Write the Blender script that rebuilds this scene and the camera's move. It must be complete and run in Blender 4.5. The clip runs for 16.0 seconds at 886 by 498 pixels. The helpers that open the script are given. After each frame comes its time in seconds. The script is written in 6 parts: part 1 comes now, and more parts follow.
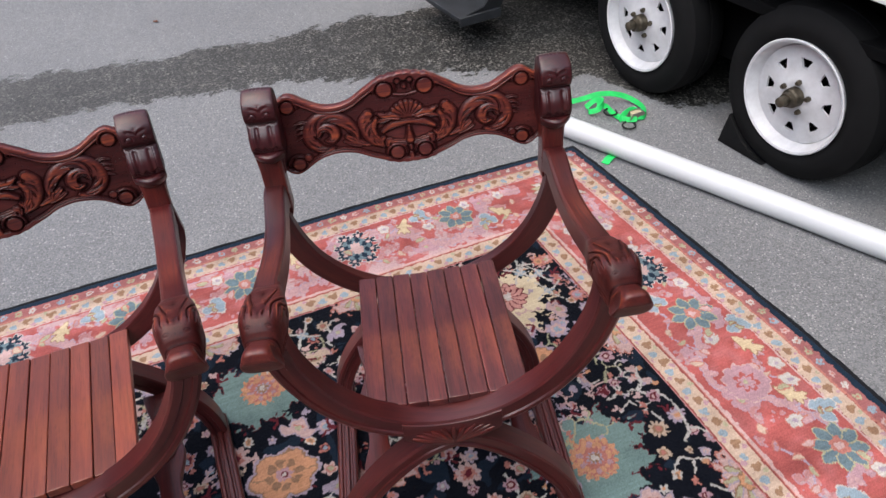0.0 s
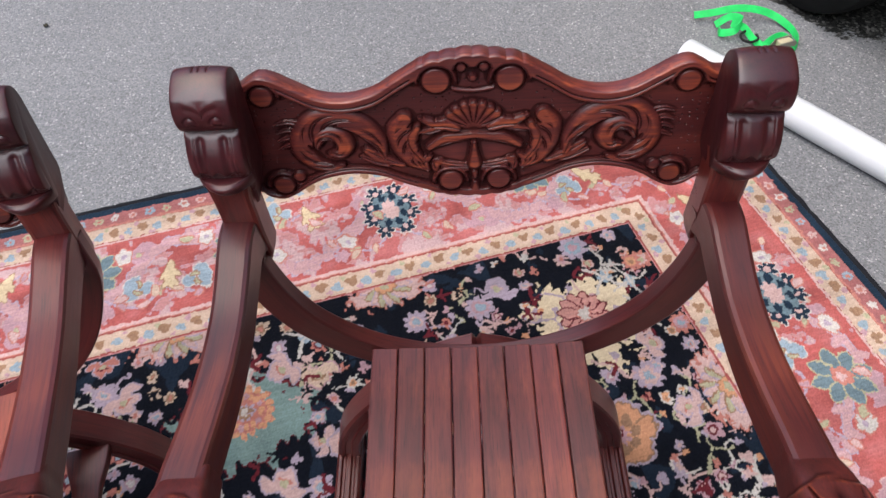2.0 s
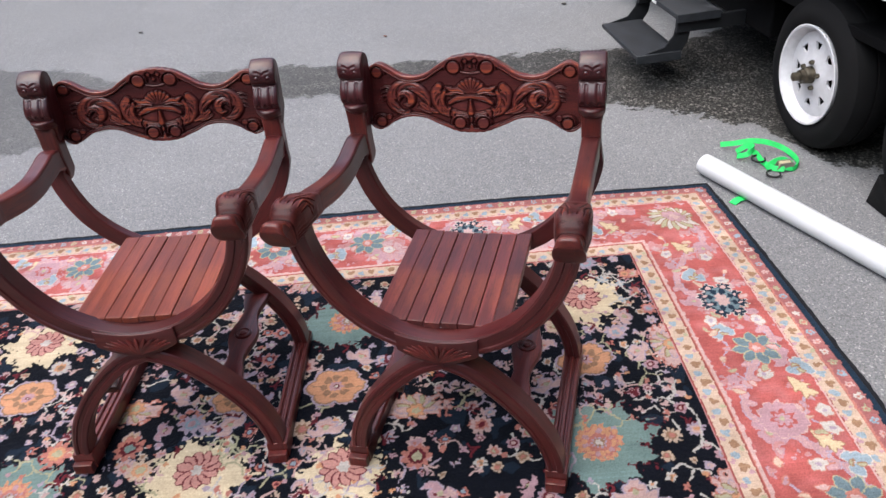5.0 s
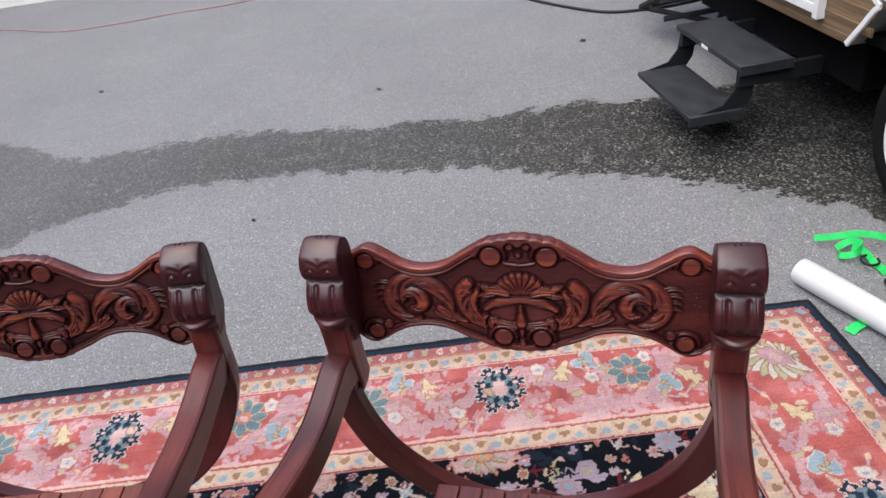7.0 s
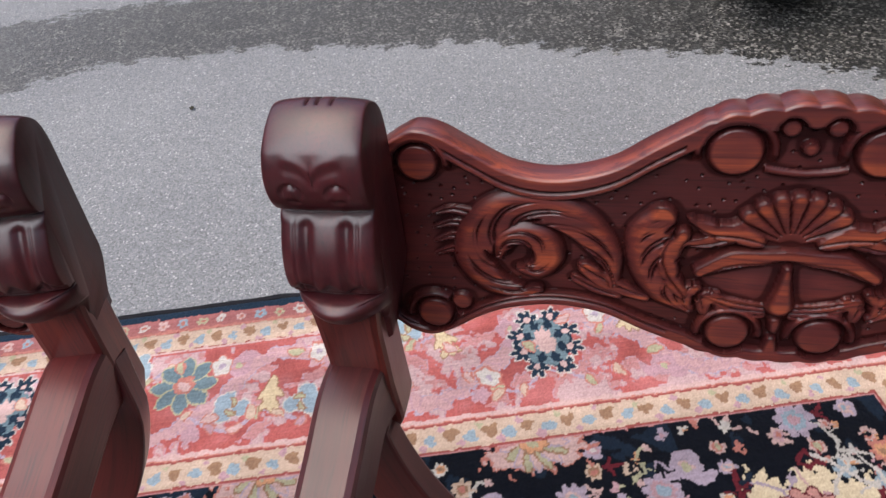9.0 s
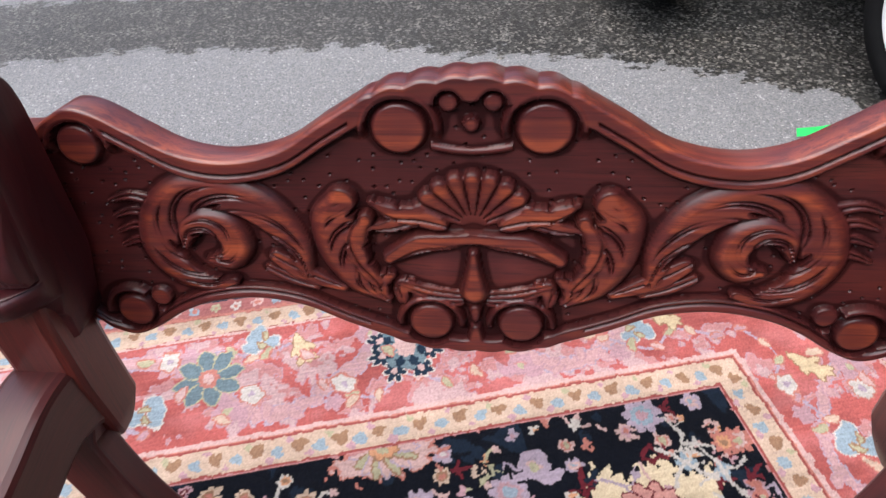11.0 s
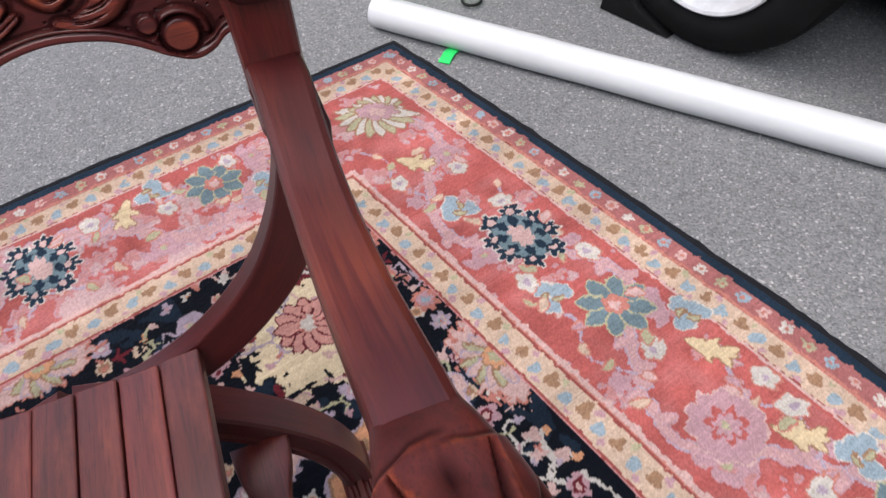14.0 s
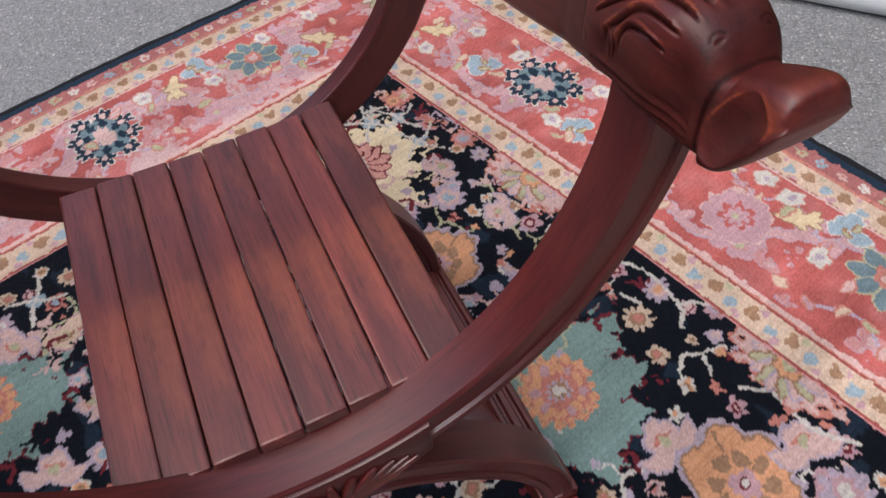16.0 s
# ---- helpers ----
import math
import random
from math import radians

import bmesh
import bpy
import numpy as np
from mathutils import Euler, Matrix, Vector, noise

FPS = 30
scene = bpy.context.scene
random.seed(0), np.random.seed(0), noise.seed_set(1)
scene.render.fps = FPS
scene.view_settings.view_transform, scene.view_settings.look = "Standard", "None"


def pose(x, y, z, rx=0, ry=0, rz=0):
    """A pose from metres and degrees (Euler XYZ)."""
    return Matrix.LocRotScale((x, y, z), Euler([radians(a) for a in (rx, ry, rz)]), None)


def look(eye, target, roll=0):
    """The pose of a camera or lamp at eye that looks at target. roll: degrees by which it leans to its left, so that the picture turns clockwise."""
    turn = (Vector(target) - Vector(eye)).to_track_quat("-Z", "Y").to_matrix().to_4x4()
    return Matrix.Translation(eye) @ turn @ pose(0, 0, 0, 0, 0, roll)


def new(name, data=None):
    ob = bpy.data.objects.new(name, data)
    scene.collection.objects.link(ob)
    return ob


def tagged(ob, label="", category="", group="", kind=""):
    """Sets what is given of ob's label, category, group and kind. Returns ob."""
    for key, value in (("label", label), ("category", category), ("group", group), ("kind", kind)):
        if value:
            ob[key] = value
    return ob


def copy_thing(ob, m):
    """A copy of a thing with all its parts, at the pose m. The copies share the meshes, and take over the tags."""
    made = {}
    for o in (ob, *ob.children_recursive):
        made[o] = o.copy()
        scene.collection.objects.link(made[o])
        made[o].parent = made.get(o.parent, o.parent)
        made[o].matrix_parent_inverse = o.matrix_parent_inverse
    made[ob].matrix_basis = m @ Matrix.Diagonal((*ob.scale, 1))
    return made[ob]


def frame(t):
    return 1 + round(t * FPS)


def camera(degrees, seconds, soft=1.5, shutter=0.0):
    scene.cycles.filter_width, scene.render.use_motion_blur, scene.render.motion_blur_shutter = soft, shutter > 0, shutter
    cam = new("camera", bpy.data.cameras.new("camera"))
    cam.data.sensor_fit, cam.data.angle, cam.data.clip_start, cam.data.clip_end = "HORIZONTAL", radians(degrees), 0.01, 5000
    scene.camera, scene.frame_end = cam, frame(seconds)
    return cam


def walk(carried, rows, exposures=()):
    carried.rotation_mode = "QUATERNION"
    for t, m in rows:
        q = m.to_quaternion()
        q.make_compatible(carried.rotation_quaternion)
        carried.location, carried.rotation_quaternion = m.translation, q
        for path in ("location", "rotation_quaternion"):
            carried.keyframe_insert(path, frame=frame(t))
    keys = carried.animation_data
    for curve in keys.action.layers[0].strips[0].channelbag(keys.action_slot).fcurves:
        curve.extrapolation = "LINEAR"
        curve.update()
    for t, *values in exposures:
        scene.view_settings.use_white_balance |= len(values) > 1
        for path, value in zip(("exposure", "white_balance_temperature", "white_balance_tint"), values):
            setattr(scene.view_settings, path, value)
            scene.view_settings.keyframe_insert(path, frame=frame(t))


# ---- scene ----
cam = camera(62.9, 16.0)
EXPOSURES = [(0, 1.0), (1.5, 1.02), (3, 1.30), (6, 1.2), (7.5, 1.05), (8, 1.05), (10.5, 1.26), (11, 1.34), (12, 1.40), (13, 1.36), (13.5, 1.22), (15, 0.74), (15.5, 0.74), (16, 0.88)]
PATH = [
    (0, (-1.432, -2.181, 1.612), (-0.913, -0.733, 0.334), -5.1),
    (0.5, (-1.246, -2.107, 1.572), (-0.902, -0.613, 0.288), -4.4),
    (1, (-1.225, -1.826, 1.518), (-0.967, -0.42, 0.119), -4.8),
    (1.5, (-1.225, -1.585, 1.459), (-1.009, -0.336, -0.088), -6.2),
    (2, (-1.214, -1.511, 1.439), (-0.929, -0.292, -0.121), -3.7),
    (2.5, (-1.197, -1.576, 1.459), (-0.903, -0.327, -0.075), -3.6),
    (3, (-1.149, -1.815, 1.468), (-1.002, -0.439, 0.024), -8.1),
    (3.2, (-1.134, -1.913, 1.486), (-1.079, -0.474, 0.098), -7.9),
    (5.3, (-1.073, -2.629, 1.568), (-1.129, -0.955, 0.475), -6.3),
    (5.5, (-1.09, -2.577, 1.587), (-1.13, -0.894, 0.508), -6.4),
    (6, (-1.198, -2.388, 1.62), (-1.157, -0.684, 0.574), -6.7),
    (6.5, (-1.123, -2.116, 1.576), (-1.088, -0.432, 0.498), -6.5),
    (7, (-1.094, -1.768, 1.532), (-1.156, -0.095, 0.438), -8.9),
    (7.5, (-1.194, -1.459, 1.433), (-1.133, 0.106, 0.189), -6.8),
    (8, (-1.241, -1.274, 1.292), (-1.241, 0.212, -0.046), -7.9),
    (8.2, (-1.256, -1.246, 1.235), (-1.278, 0.242, -0.101), -8.2),
    (10.3, (-1.187, -1.213, 1.158), (-1.042, 0.302, -0.14), -4.6),
    (10.5, (-1.167, -1.214, 1.15), (-1.009, 0.3, -0.148), -4.3),
    (11, (-1.085, -1.229, 1.139), (-0.892, 0.266, -0.176), -4.0),
    (11.5, (-1.002, -1.239, 1.133), (-0.724, 0.225, -0.201), -4.5),
    (12, (-0.937, -1.257, 1.128), (-0.564, 0.169, -0.224), -4.4),
    (12.5, (-0.888, -1.269, 1.123), (-0.439, 0.131, -0.233), -3.4),
    (13, (-0.847, -1.304, 1.12), (-0.356, 0.071, -0.247), -3.1),
    (13.5, (-0.861, -1.386, 1.084), (-0.329, -0.104, -0.356), -5.6),
    (14, (-0.909, -1.49, 1.076), (-0.184, -0.372, -0.416), -4.7),
    (14.5, (-0.969, -1.586, 1.069), (-0.292, -0.478, -0.452), -5.4),
    (15, (-1.006, -1.626, 1.08), (-0.335, -0.546, -0.464), -6.4),
    (15.5, (-1.091, -1.635, 1.072), (-0.353, -0.629, -0.492), -8.9),
    (16, (-1.196, -1.627, 1.06), (-0.469, -0.632, -0.515), -5.5),
]
walk(cam, [(t, look(eye, target, roll)) for t, eye, target, roll in PATH], EXPOSURES)

# ---- world and light: a bright overcast day ----
world = bpy.data.worlds.new("overcast_sky")
scene.world = world
world.use_nodes = True
_wn, _wl = world.node_tree.nodes, world.node_tree.links
_sky = _wn.new("ShaderNodeTexSky")
_sky.sky_type = "NISHITA"
_sky.sun_disc = False
_sky.sun_elevation = radians(73)
_sky.sun_rotation = radians(-75)
_sky.dust_density = 4.0
_hsv = _wn.new("ShaderNodeHueSaturation")
_hsv.inputs["Saturation"].default_value = 1.0
_wl.new(_sky.outputs[0], _hsv.inputs["Color"])
_wl.new(_hsv.outputs[0], _wn["Background"].inputs["Color"])
_wn["Background"].inputs["Strength"].default_value = 0.15
sun = new("sun", bpy.data.lights.new("sun", "SUN"))
sun.data.energy = 1.5
sun.data.angle = radians(50)
sun.data.color = (0.965, 0.985, 1.0)
sun.matrix_world = look((-3.2, -4.0, 6), (0, 0, 0))

# ---- small tools ----
def part(name, mesh, material, parent=None, label=""):
    """Link a mesh (or bmesh) as one object under a thing or a part."""
    if isinstance(mesh, bmesh.types.BMesh):
        me = bpy.data.meshes.new(name)
        mesh.to_mesh(me)
        mesh.free()
        mesh = me
    if material and not mesh.materials:
        mesh.materials.append(material)
    ob = new(name, mesh)
    if parent:
        ob.parent = parent
    if label:
        ob["label"] = label
    return ob


def thing(name, m, label, category, group="", kind=""):
    ob = new(name)
    ob.empty_display_size = 0.1
    ob.matrix_basis = m
    return tagged(ob, label, category, group, kind)


def mesh_of(name, verts, faces, smooth=True):
    me = bpy.data.meshes.new(name)
    me.from_pydata([tuple(map(float, v)) for v in verts], [], [tuple(map(int, f)) for f in faces])
    bm = bmesh.new()
    bm.from_mesh(me)
    bmesh.ops.recalc_face_normals(bm, faces=bm.faces)
    bm.to_mesh(me)
    bm.free()
    if smooth:
        me.shade_smooth()
    return me


def sharp(me, degrees=35):
    """Smooth faces with crisp edges where they fold by more than so many degrees."""
    bm = bmesh.new()
    bm.from_mesh(me)
    lim = radians(degrees)
    for f in bm.faces:
        f.smooth = True
    for e in bm.edges:
        e.smooth = len(e.link_faces) == 2 and e.calc_face_angle(0) < lim
    bm.to_mesh(me)
    bm.free()
    return me


def loft(name, rings, closed=False, fold=35):
    """Skin rings of equal length, with flat caps at both ends unless closed."""
    n, m = len(rings), len(rings[0])
    verts = np.concatenate([np.asarray(r, float) for r in rings])
    faces = []
    for i in range(n if closed else n - 1):
        a, b = i * m, (i + 1) % n * m
        faces += [(a + j, a + (j + 1) % m, b + (j + 1) % m, b + j) for j in range(m)]
    if not closed:
        faces += [tuple(range(m))[::-1], tuple((n - 1) * m + j for j in range(m))]
    return sharp(mesh_of(name, verts, faces), fold)


def smooth_path(points, n):
    """A Catmull-Rom curve of n points through the given ones (any number of columns)."""
    p = np.asarray(points, float)
    p = np.vstack([2 * p[0] - p[1], p, 2 * p[-1] - p[-2]])
    t = np.linspace(0, len(p) - 3 - 1e-9, n)
    i = t.astype(int)
    f = (t - i)[:, None]
    a, b, c, d = p[i], p[i + 1], p[i + 2], p[i + 3]
    return 0.5 * (2 * b + (c - a) * f + (2 * a - 5 * b + 4 * c - d) * f**2 + (3 * b - a - 3 * c + d) * f**3)


def sweep(name, path, sections, side, closed=False, fold=20):
    """Sections (arrays of a, b) swept along a path; a runs along side, b along tangent x side."""
    path = np.asarray(path, float)
    tan = np.gradient(path, axis=0)
    if closed:
        tan = np.roll(path, -1, 0) - np.roll(path, 1, 0)
    tan /= np.linalg.norm(tan, axis=1)[:, None]
    rings, run = [], []
    far = np.concatenate([[0], np.cumsum(np.linalg.norm(np.diff(path, axis=0), axis=1))])
    for i, p in enumerate(path):
        s = np.asarray(side, float)
        s = s - tan[i] * (s @ tan[i])
        s /= np.linalg.norm(s)
        u = np.cross(tan[i], s)
        sec = np.asarray(sections[i] if len(sections) == len(path) else sections[0], float)
        rings.append(p + sec[:, :1] * s + sec[:, 1:] * u)
        run.append(np.column_stack([sec, np.full(len(sec), far[i])]))
    me = loft(name, rings, closed, fold)
    # the grain follows the sweep
    me.attributes.new("run", "FLOAT_VECTOR", "POINT").data.foreach_set("vector", np.concatenate(run).astype(np.float32).ravel())
    return me


def rounded(w, h, r, k=3):
    """A rounded rectangle, w by h, as points round its edge."""
    out = []
    for cx, cy, a0 in ((w / 2 - r, h / 2 - r, 0), (r - w / 2, h / 2 - r, 90), (r - w / 2, r - h / 2, 180), (w / 2 - r, r - h / 2, 270)):
        for j in range(k + 1):
            a = radians(a0 + 90 * j / k)
            out.append((cx + r * math.cos(a), cy + r * math.sin(a)))
    return np.array(out)


def box(name, lo, hi, bevel=0.003):
    bm = bmesh.new()
    bmesh.ops.create_cube(bm, size=1)
    lo, hi = Vector(lo), Vector(hi)
    for v in bm.verts:
        v.co = Vector(lo[i] + (v.co[i] + 0.5) * (hi[i] - lo[i]) for i in range(3))
    if bevel:
        bmesh.ops.bevel(bm, geom=list(bm.edges), offset=bevel, segments=2, affect="EDGES", profile=0.5)
    me = bpy.data.meshes.new(name)
    bm.to_mesh(me)
    bm.free()
    return sharp(me, 20)


def prism(name, outline, lo, hi, axis=1, bevel=0.0):
    """An outline (pairs) pushed from lo to hi along an axis (0 x, 1 y, 2 z)."""
    bm = bmesh.new()
    keep = [i for i in range(3) if i != axis]

    def at(p, d):
        v = [0, 0, 0]
        v[keep[0]], v[keep[1]], v[axis] = p[0], p[1], d
        return bm.verts.new(v)
    a, b = [at(p, lo) for p in outline], [at(p, hi) for p in outline]
    bm.faces.new(a)
    bm.faces.new(b[::-1])
    for i in range(len(a)):
        j = (i + 1) % len(a)
        bm.faces.new((a[j], a[i], b[i], b[j]))
    bmesh.ops.recalc_face_normals(bm, faces=bm.faces)
    if bevel:
        caps = [e for e in bm.edges if len({round(v.co[axis], 6) for v in e.verts}) == 1]
        bmesh.ops.bevel(bm, geom=caps, offset=bevel, segments=2, affect="EDGES", profile=0.5)
    me = bpy.data.meshes.new(name)
    bm.to_mesh(me)
    bm.free()
    return sharp(me, 40)


def lathe(name, profile, n=48, axis=0, loop=False):
    """A profile of (along the axis, radius) turned round an axis."""
    rings = []
    for along, r in profile:
        ring = []
        for j in range(n):
            a = 2 * math.pi * j / n
            v = [r * math.cos(a), r * math.sin(a)]
            v.insert(axis, along)
            ring.append(v)
        rings.append(np.array(ring))
    return loft(name, rings, loop)


def flip(me, name):
    """The mirror image of a mesh across x = 0."""
    out = me.copy()
    out.name = name
    out.transform(Matrix.Diagonal((-1, 1, 1, 1)))
    out.flip_normals()
    return out

# ---- materials ----
class Nodes:
    """A node material, written shortly."""

    def __init__(self, name):
        self.mat = bpy.data.materials.new(name)
        self.mat.use_nodes = True
        self.n, self.l = self.mat.node_tree.nodes, self.mat.node_tree.links
        self.bsdf = self.n["Principled BSDF"]

    def add(self, kind, **inputs):
        node = self.n.new("ShaderNode" + kind)
        for key, value in inputs.items():
            key = key.replace("_", " ")
            if key.isdigit():
                key = int(key)
            self.put(node.inputs[key], value)
        return node

    def put(self, socket, value):
        if isinstance(value, bpy.types.NodeSocket):
            self.l.new(value, socket)
        else:
            socket.default_value = value

    def coords(self, scale=(1, 1, 1), space="Object"):
        m = self.add("Mapping", Scale=scale)
        self.l.new(self.add("TexCoord").outputs[space], m.inputs["Vector"])
        return m.outputs[0]

    def noise(self, scale, detail=4, rough=0.55, at=None, distort=0.0):
        t = self.add("TexNoise", Scale=scale, Detail=detail, Roughness=rough, Distortion=distort)
        if at is not None:
            self.l.new(at, t.inputs["Vector"])
        return t.outputs["Fac"]

    def ramp(self, fac, *stops):
        r = self.add("ValToRGB", Fac=fac)
        e = r.color_ramp.elements
        while len(e) < len(stops):
            e.new(0.5)
        for el, (pos, col) in zip(e, stops):
            el.position = pos
            el.color = (*col, 1) if isinstance(col, tuple) else (col, col, col, 1)
        return r.outputs["Color"]

    def mix(self, fac, a, b, mode="MIX"):
        m = self.n.new("ShaderNodeMix")
        m.data_type, m.blend_type = "RGBA", mode
        for key, value in ((0, fac), (6, a), (7, b)):
            if isinstance(value, tuple):
                value = (*value, 1)
            self.put(m.inputs[key], value)
        return m.outputs[2]

    def math(self, op, a, b=0.0, clamp=False):
        m = self.n.new("ShaderNodeMath")
        m.operation, m.use_clamp = op, clamp
        self.put(m.inputs[0], a)
        self.put(m.inputs[1], b)
        return m.outputs[0]

    def bump(self, height, strength=0.3, distance=0.002):
        b = self.add("Bump", Strength=strength, Distance=distance, Height=height)
        self.l.new(b.outputs[0], self.bsdf.inputs["Normal"])

    def set(self, **inputs):
        for key, value in inputs.items():
            if isinstance(value, tuple) and len(value) == 3:
                value = (*value, 1)
            self.put(self.bsdf.inputs[key.replace("_", " ")], value)
        return self.mat


def wood(name, dark, mid, light, axis, rough=0.33, patch=0.0, spec=0.44, coat=0.16):
    """Dark red stained hardwood: grain along an axis, worn lighter where the 'wear' attribute is high."""
    k = Nodes(name)
    rnd = k.add("ObjectInfo").outputs["Random"]

    def along(across, run):
        sc = [across] * 3
        sc[2 if axis is None else axis] = run
        at = k.coords(tuple(sc))
        if axis is None:
            grown = k.add("Attribute")
            grown.attribute_name = "run"
            at = k.add("Mapping", Vector=grown.outputs["Vector"], Scale=tuple(sc)).outputs[0]
        shift = k.add("VectorMath", **{"0": at})
        k.put(shift.inputs[1], k.math("MULTIPLY", rnd, 40.0))
        return shift.outputs[0]
    broad = k.noise(1.5, 5, 0.62, along(26, 2.2), 0.5)
    grain = k.noise(1.0, 5, 0.70, along(150, 5.0), 0.4)
    fibre = k.noise(1.0, 3, 0.65, along(520, 22.0))
    cloud = k.noise(7.0, 4, 0.55, k.coords())
    tone_in = k.math("ADD", k.math("MULTIPLY", broad, 0.42), k.math("ADD", k.math("MULTIPLY", grain, 0.33), k.math("MULTIPLY", cloud, 0.25)))
    col = k.ramp(tone_in, (0.30, dark), (0.50, mid), (0.72, light))
    streak = k.ramp(grain, (0.53, 0.0), (0.64, 1.0))
    col = k.mix(k.math("MULTIPLY", streak, 0.55), col, dark)
    pore = k.ramp(fibre, (0.55, 0.0), (0.66, 1.0))
    col = k.mix(k.math("MULTIPLY", pore, 0.50), col, dark)
    col = k.mix(k.math("MULTIPLY", cloud, 0.45), col, dark)
    tone = k.add("HueSaturation", Color=col)
    k.put(tone.inputs["Value"], k.math("ADD", k.math("MULTIPLY", rnd, 0.6), 0.75))
    col = tone.outputs[0]
    if patch:
        worn = k.ramp(k.noise(9.0, 5, 0.65, k.coords((1.6, 0.8, 1.6))), (0.50, 0.0), (0.68, 1.0))
        col = k.mix(k.math("MULTIPLY", worn, patch), col, (0.25, 0.062, 0.026))
    wear = k.add("Attribute")
    wear.attribute_name = "wear"
    rub = k.ramp(k.math("ADD", k.math("MULTIPLY", grain, 0.5), k.math("MULTIPLY", cloud, 0.5)), (0.40, 0.05), (0.60, 0.95))
    w = k.math("MULTIPLY", wear.outputs["Fac"], rub, True)
    col = k.mix(w, col, k.mix(k.ramp(grain, (0.40, 0.0), (0.60, 1.0)), (0.105, 0.0155, 0.0085), (0.305, 0.061, 0.0235)))
    # carved hollows: stain and painted shade darken the base colour and dull the gloss
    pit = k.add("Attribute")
    pit.attribute_name = "stain_shade"
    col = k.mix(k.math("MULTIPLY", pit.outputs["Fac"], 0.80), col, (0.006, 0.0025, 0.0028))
    k.bump(k.math("ADD", k.math("MULTIPLY", grain, 0.5), k.math("MULTIPLY", fibre, 0.5)), 0.16, 0.0008)
    r = k.math("ADD", k.math("MULTIPLY", cloud, 0.40), k.math("ADD", k.math("MULTIPLY", grain, 0.12), rough - 0.24))
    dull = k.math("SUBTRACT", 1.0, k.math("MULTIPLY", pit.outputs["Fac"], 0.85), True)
    return k.set(Base_Color=col, Roughness=r, Specular_IOR_Level=k.math("MULTIPLY", dull, spec), Coat_Weight=k.math("MULTIPLY", dull, coat), Coat_Roughness=0.24)


MAHOGANY = ((0.013, 0.0027, 0.0034), (0.098, 0.0132, 0.0110), (0.232, 0.0380, 0.0195))
wood_x = wood("mahogany_across", (0.013, 0.0034, 0.0044), (0.082, 0.0140, 0.0130), (0.212, 0.0390, 0.0230), 0)
wood_y = wood("mahogany_deep", *MAHOGANY, 1)
wood_bent = wood("mahogany_bent", (0.015, 0.0028, 0.0040), (0.076, 0.0100, 0.0100), (0.165, 0.027, 0.0180), None, 0.36, 0.0, 0.50, 0.12)
wood_bent_dark = wood("mahogany_carved_block", (0.012, 0.0024, 0.0034), (0.060, 0.0085, 0.0085), (0.150, 0.024, 0.015), 0)
wood_z = wood("mahogany_upright", *MAHOGANY, 2)
wood_fin = wood("mahogany_finial", (0.010, 0.0020, 0.0034), (0.050, 0.0058, 0.0080), (0.150, 0.0175, 0.0130), 2, 0.40, 0.0, 0.46, 0.12)
wood_pale = wood("mahogany_pale_slats", (0.050, 0.0095, 0.0075), (0.190, 0.038, 0.020), (0.34, 0.090, 0.038), 1, 0.42, 0.36, 0.40)
wood_slat = wood("mahogany_slats", (0.012, 0.0031, 0.0040), (0.102, 0.0190, 0.0170), (0.27, 0.060, 0.038), 1, 0.40, 0.34, 0.40)
wood_head = wood("mahogany_heads", *MAHOGANY, 1, 0.42, 0.0, 0.40, 0.08)


def plain(name, col, rough=0.5, metal=0.0, grime=0.25, scale=9.0, bump=0.05, spec=0.4):
    k = Nodes(name)
    a = k.noise(scale, 5, 0.6, k.coords())
    b = k.noise(scale * 9, 3, 0.6, k.coords())
    dirty = tuple(c * (1 - grime) for c in col)
    c = k.mix(k.ramp(a, (0.35, 0.0), (0.7, 1.0)), dirty, col)
    k.bump(b, bump, 0.001)
    return k.set(Base_Color=c, Roughness=k.math("ADD", k.math("MULTIPLY", a, 0.2), rough - 0.1), Metallic=metal, Specular_IOR_Level=spec)


m_tyre = plain("tyre_rubber", (0.0085, 0.0085, 0.009), 0.75, 0, 0.35, 14, 0.2, 0.12)
m_rim = plain("white_enamelled_steel", (0.62, 0.62, 0.64), 0.38, 0, 0.22, 16)
m_hub = plain("greasy_hub_metal", (0.13, 0.11, 0.08), 0.45, 0.7, 0.6, 40)
m_tube = plain("white_plastic_film", (0.55, 0.56, 0.58), 0.32, 0, 0.05, 5)
m_strap = plain("green_webbing", (0.02, 0.62, 0.13), 0.6, 0, 0.25, 30, 0.3)
m_buckle = plain("black_buckle_steel", (0.02, 0.02, 0.02), 0.4, 0.4)
m_zinc = plain("dull_zinc_plate", (0.34, 0.32, 0.26), 0.4, 0.6)
m_brass = plain("cream_zinc", (0.62, 0.55, 0.36), 0.4, 0.3)
m_step = plain("black_step_steel", (0.016, 0.017, 0.019), 0.55, 0.0, 0.3, 12, 0.05, 0.2)
m_dark = plain("chassis_black", (0.005, 0.005, 0.0055), 0.8, 0, 0.3, 9.0, 0.05, 0.06)
m_tread_top = plain("scuffed_step_tread", (0.030, 0.033, 0.038), 0.55, 0.0, 0.55, 14, 0.1, 0.3)
m_lip = plain("dusty_grey_metal", (0.30, 0.30, 0.29), 0.6, 0.1, 0.4, 12)
m_cable = plain("black_cable_rubber", (0.015, 0.015, 0.017), 0.55)
m_cord = plain("red_cord_plastic", (0.40, 0.19, 0.17), 0.5)
m_sky_block = plain("sky_block_dark", (0.070, 0.073, 0.078), 0.9, 0, 0.4, 1.5, 0.4, 0.2)
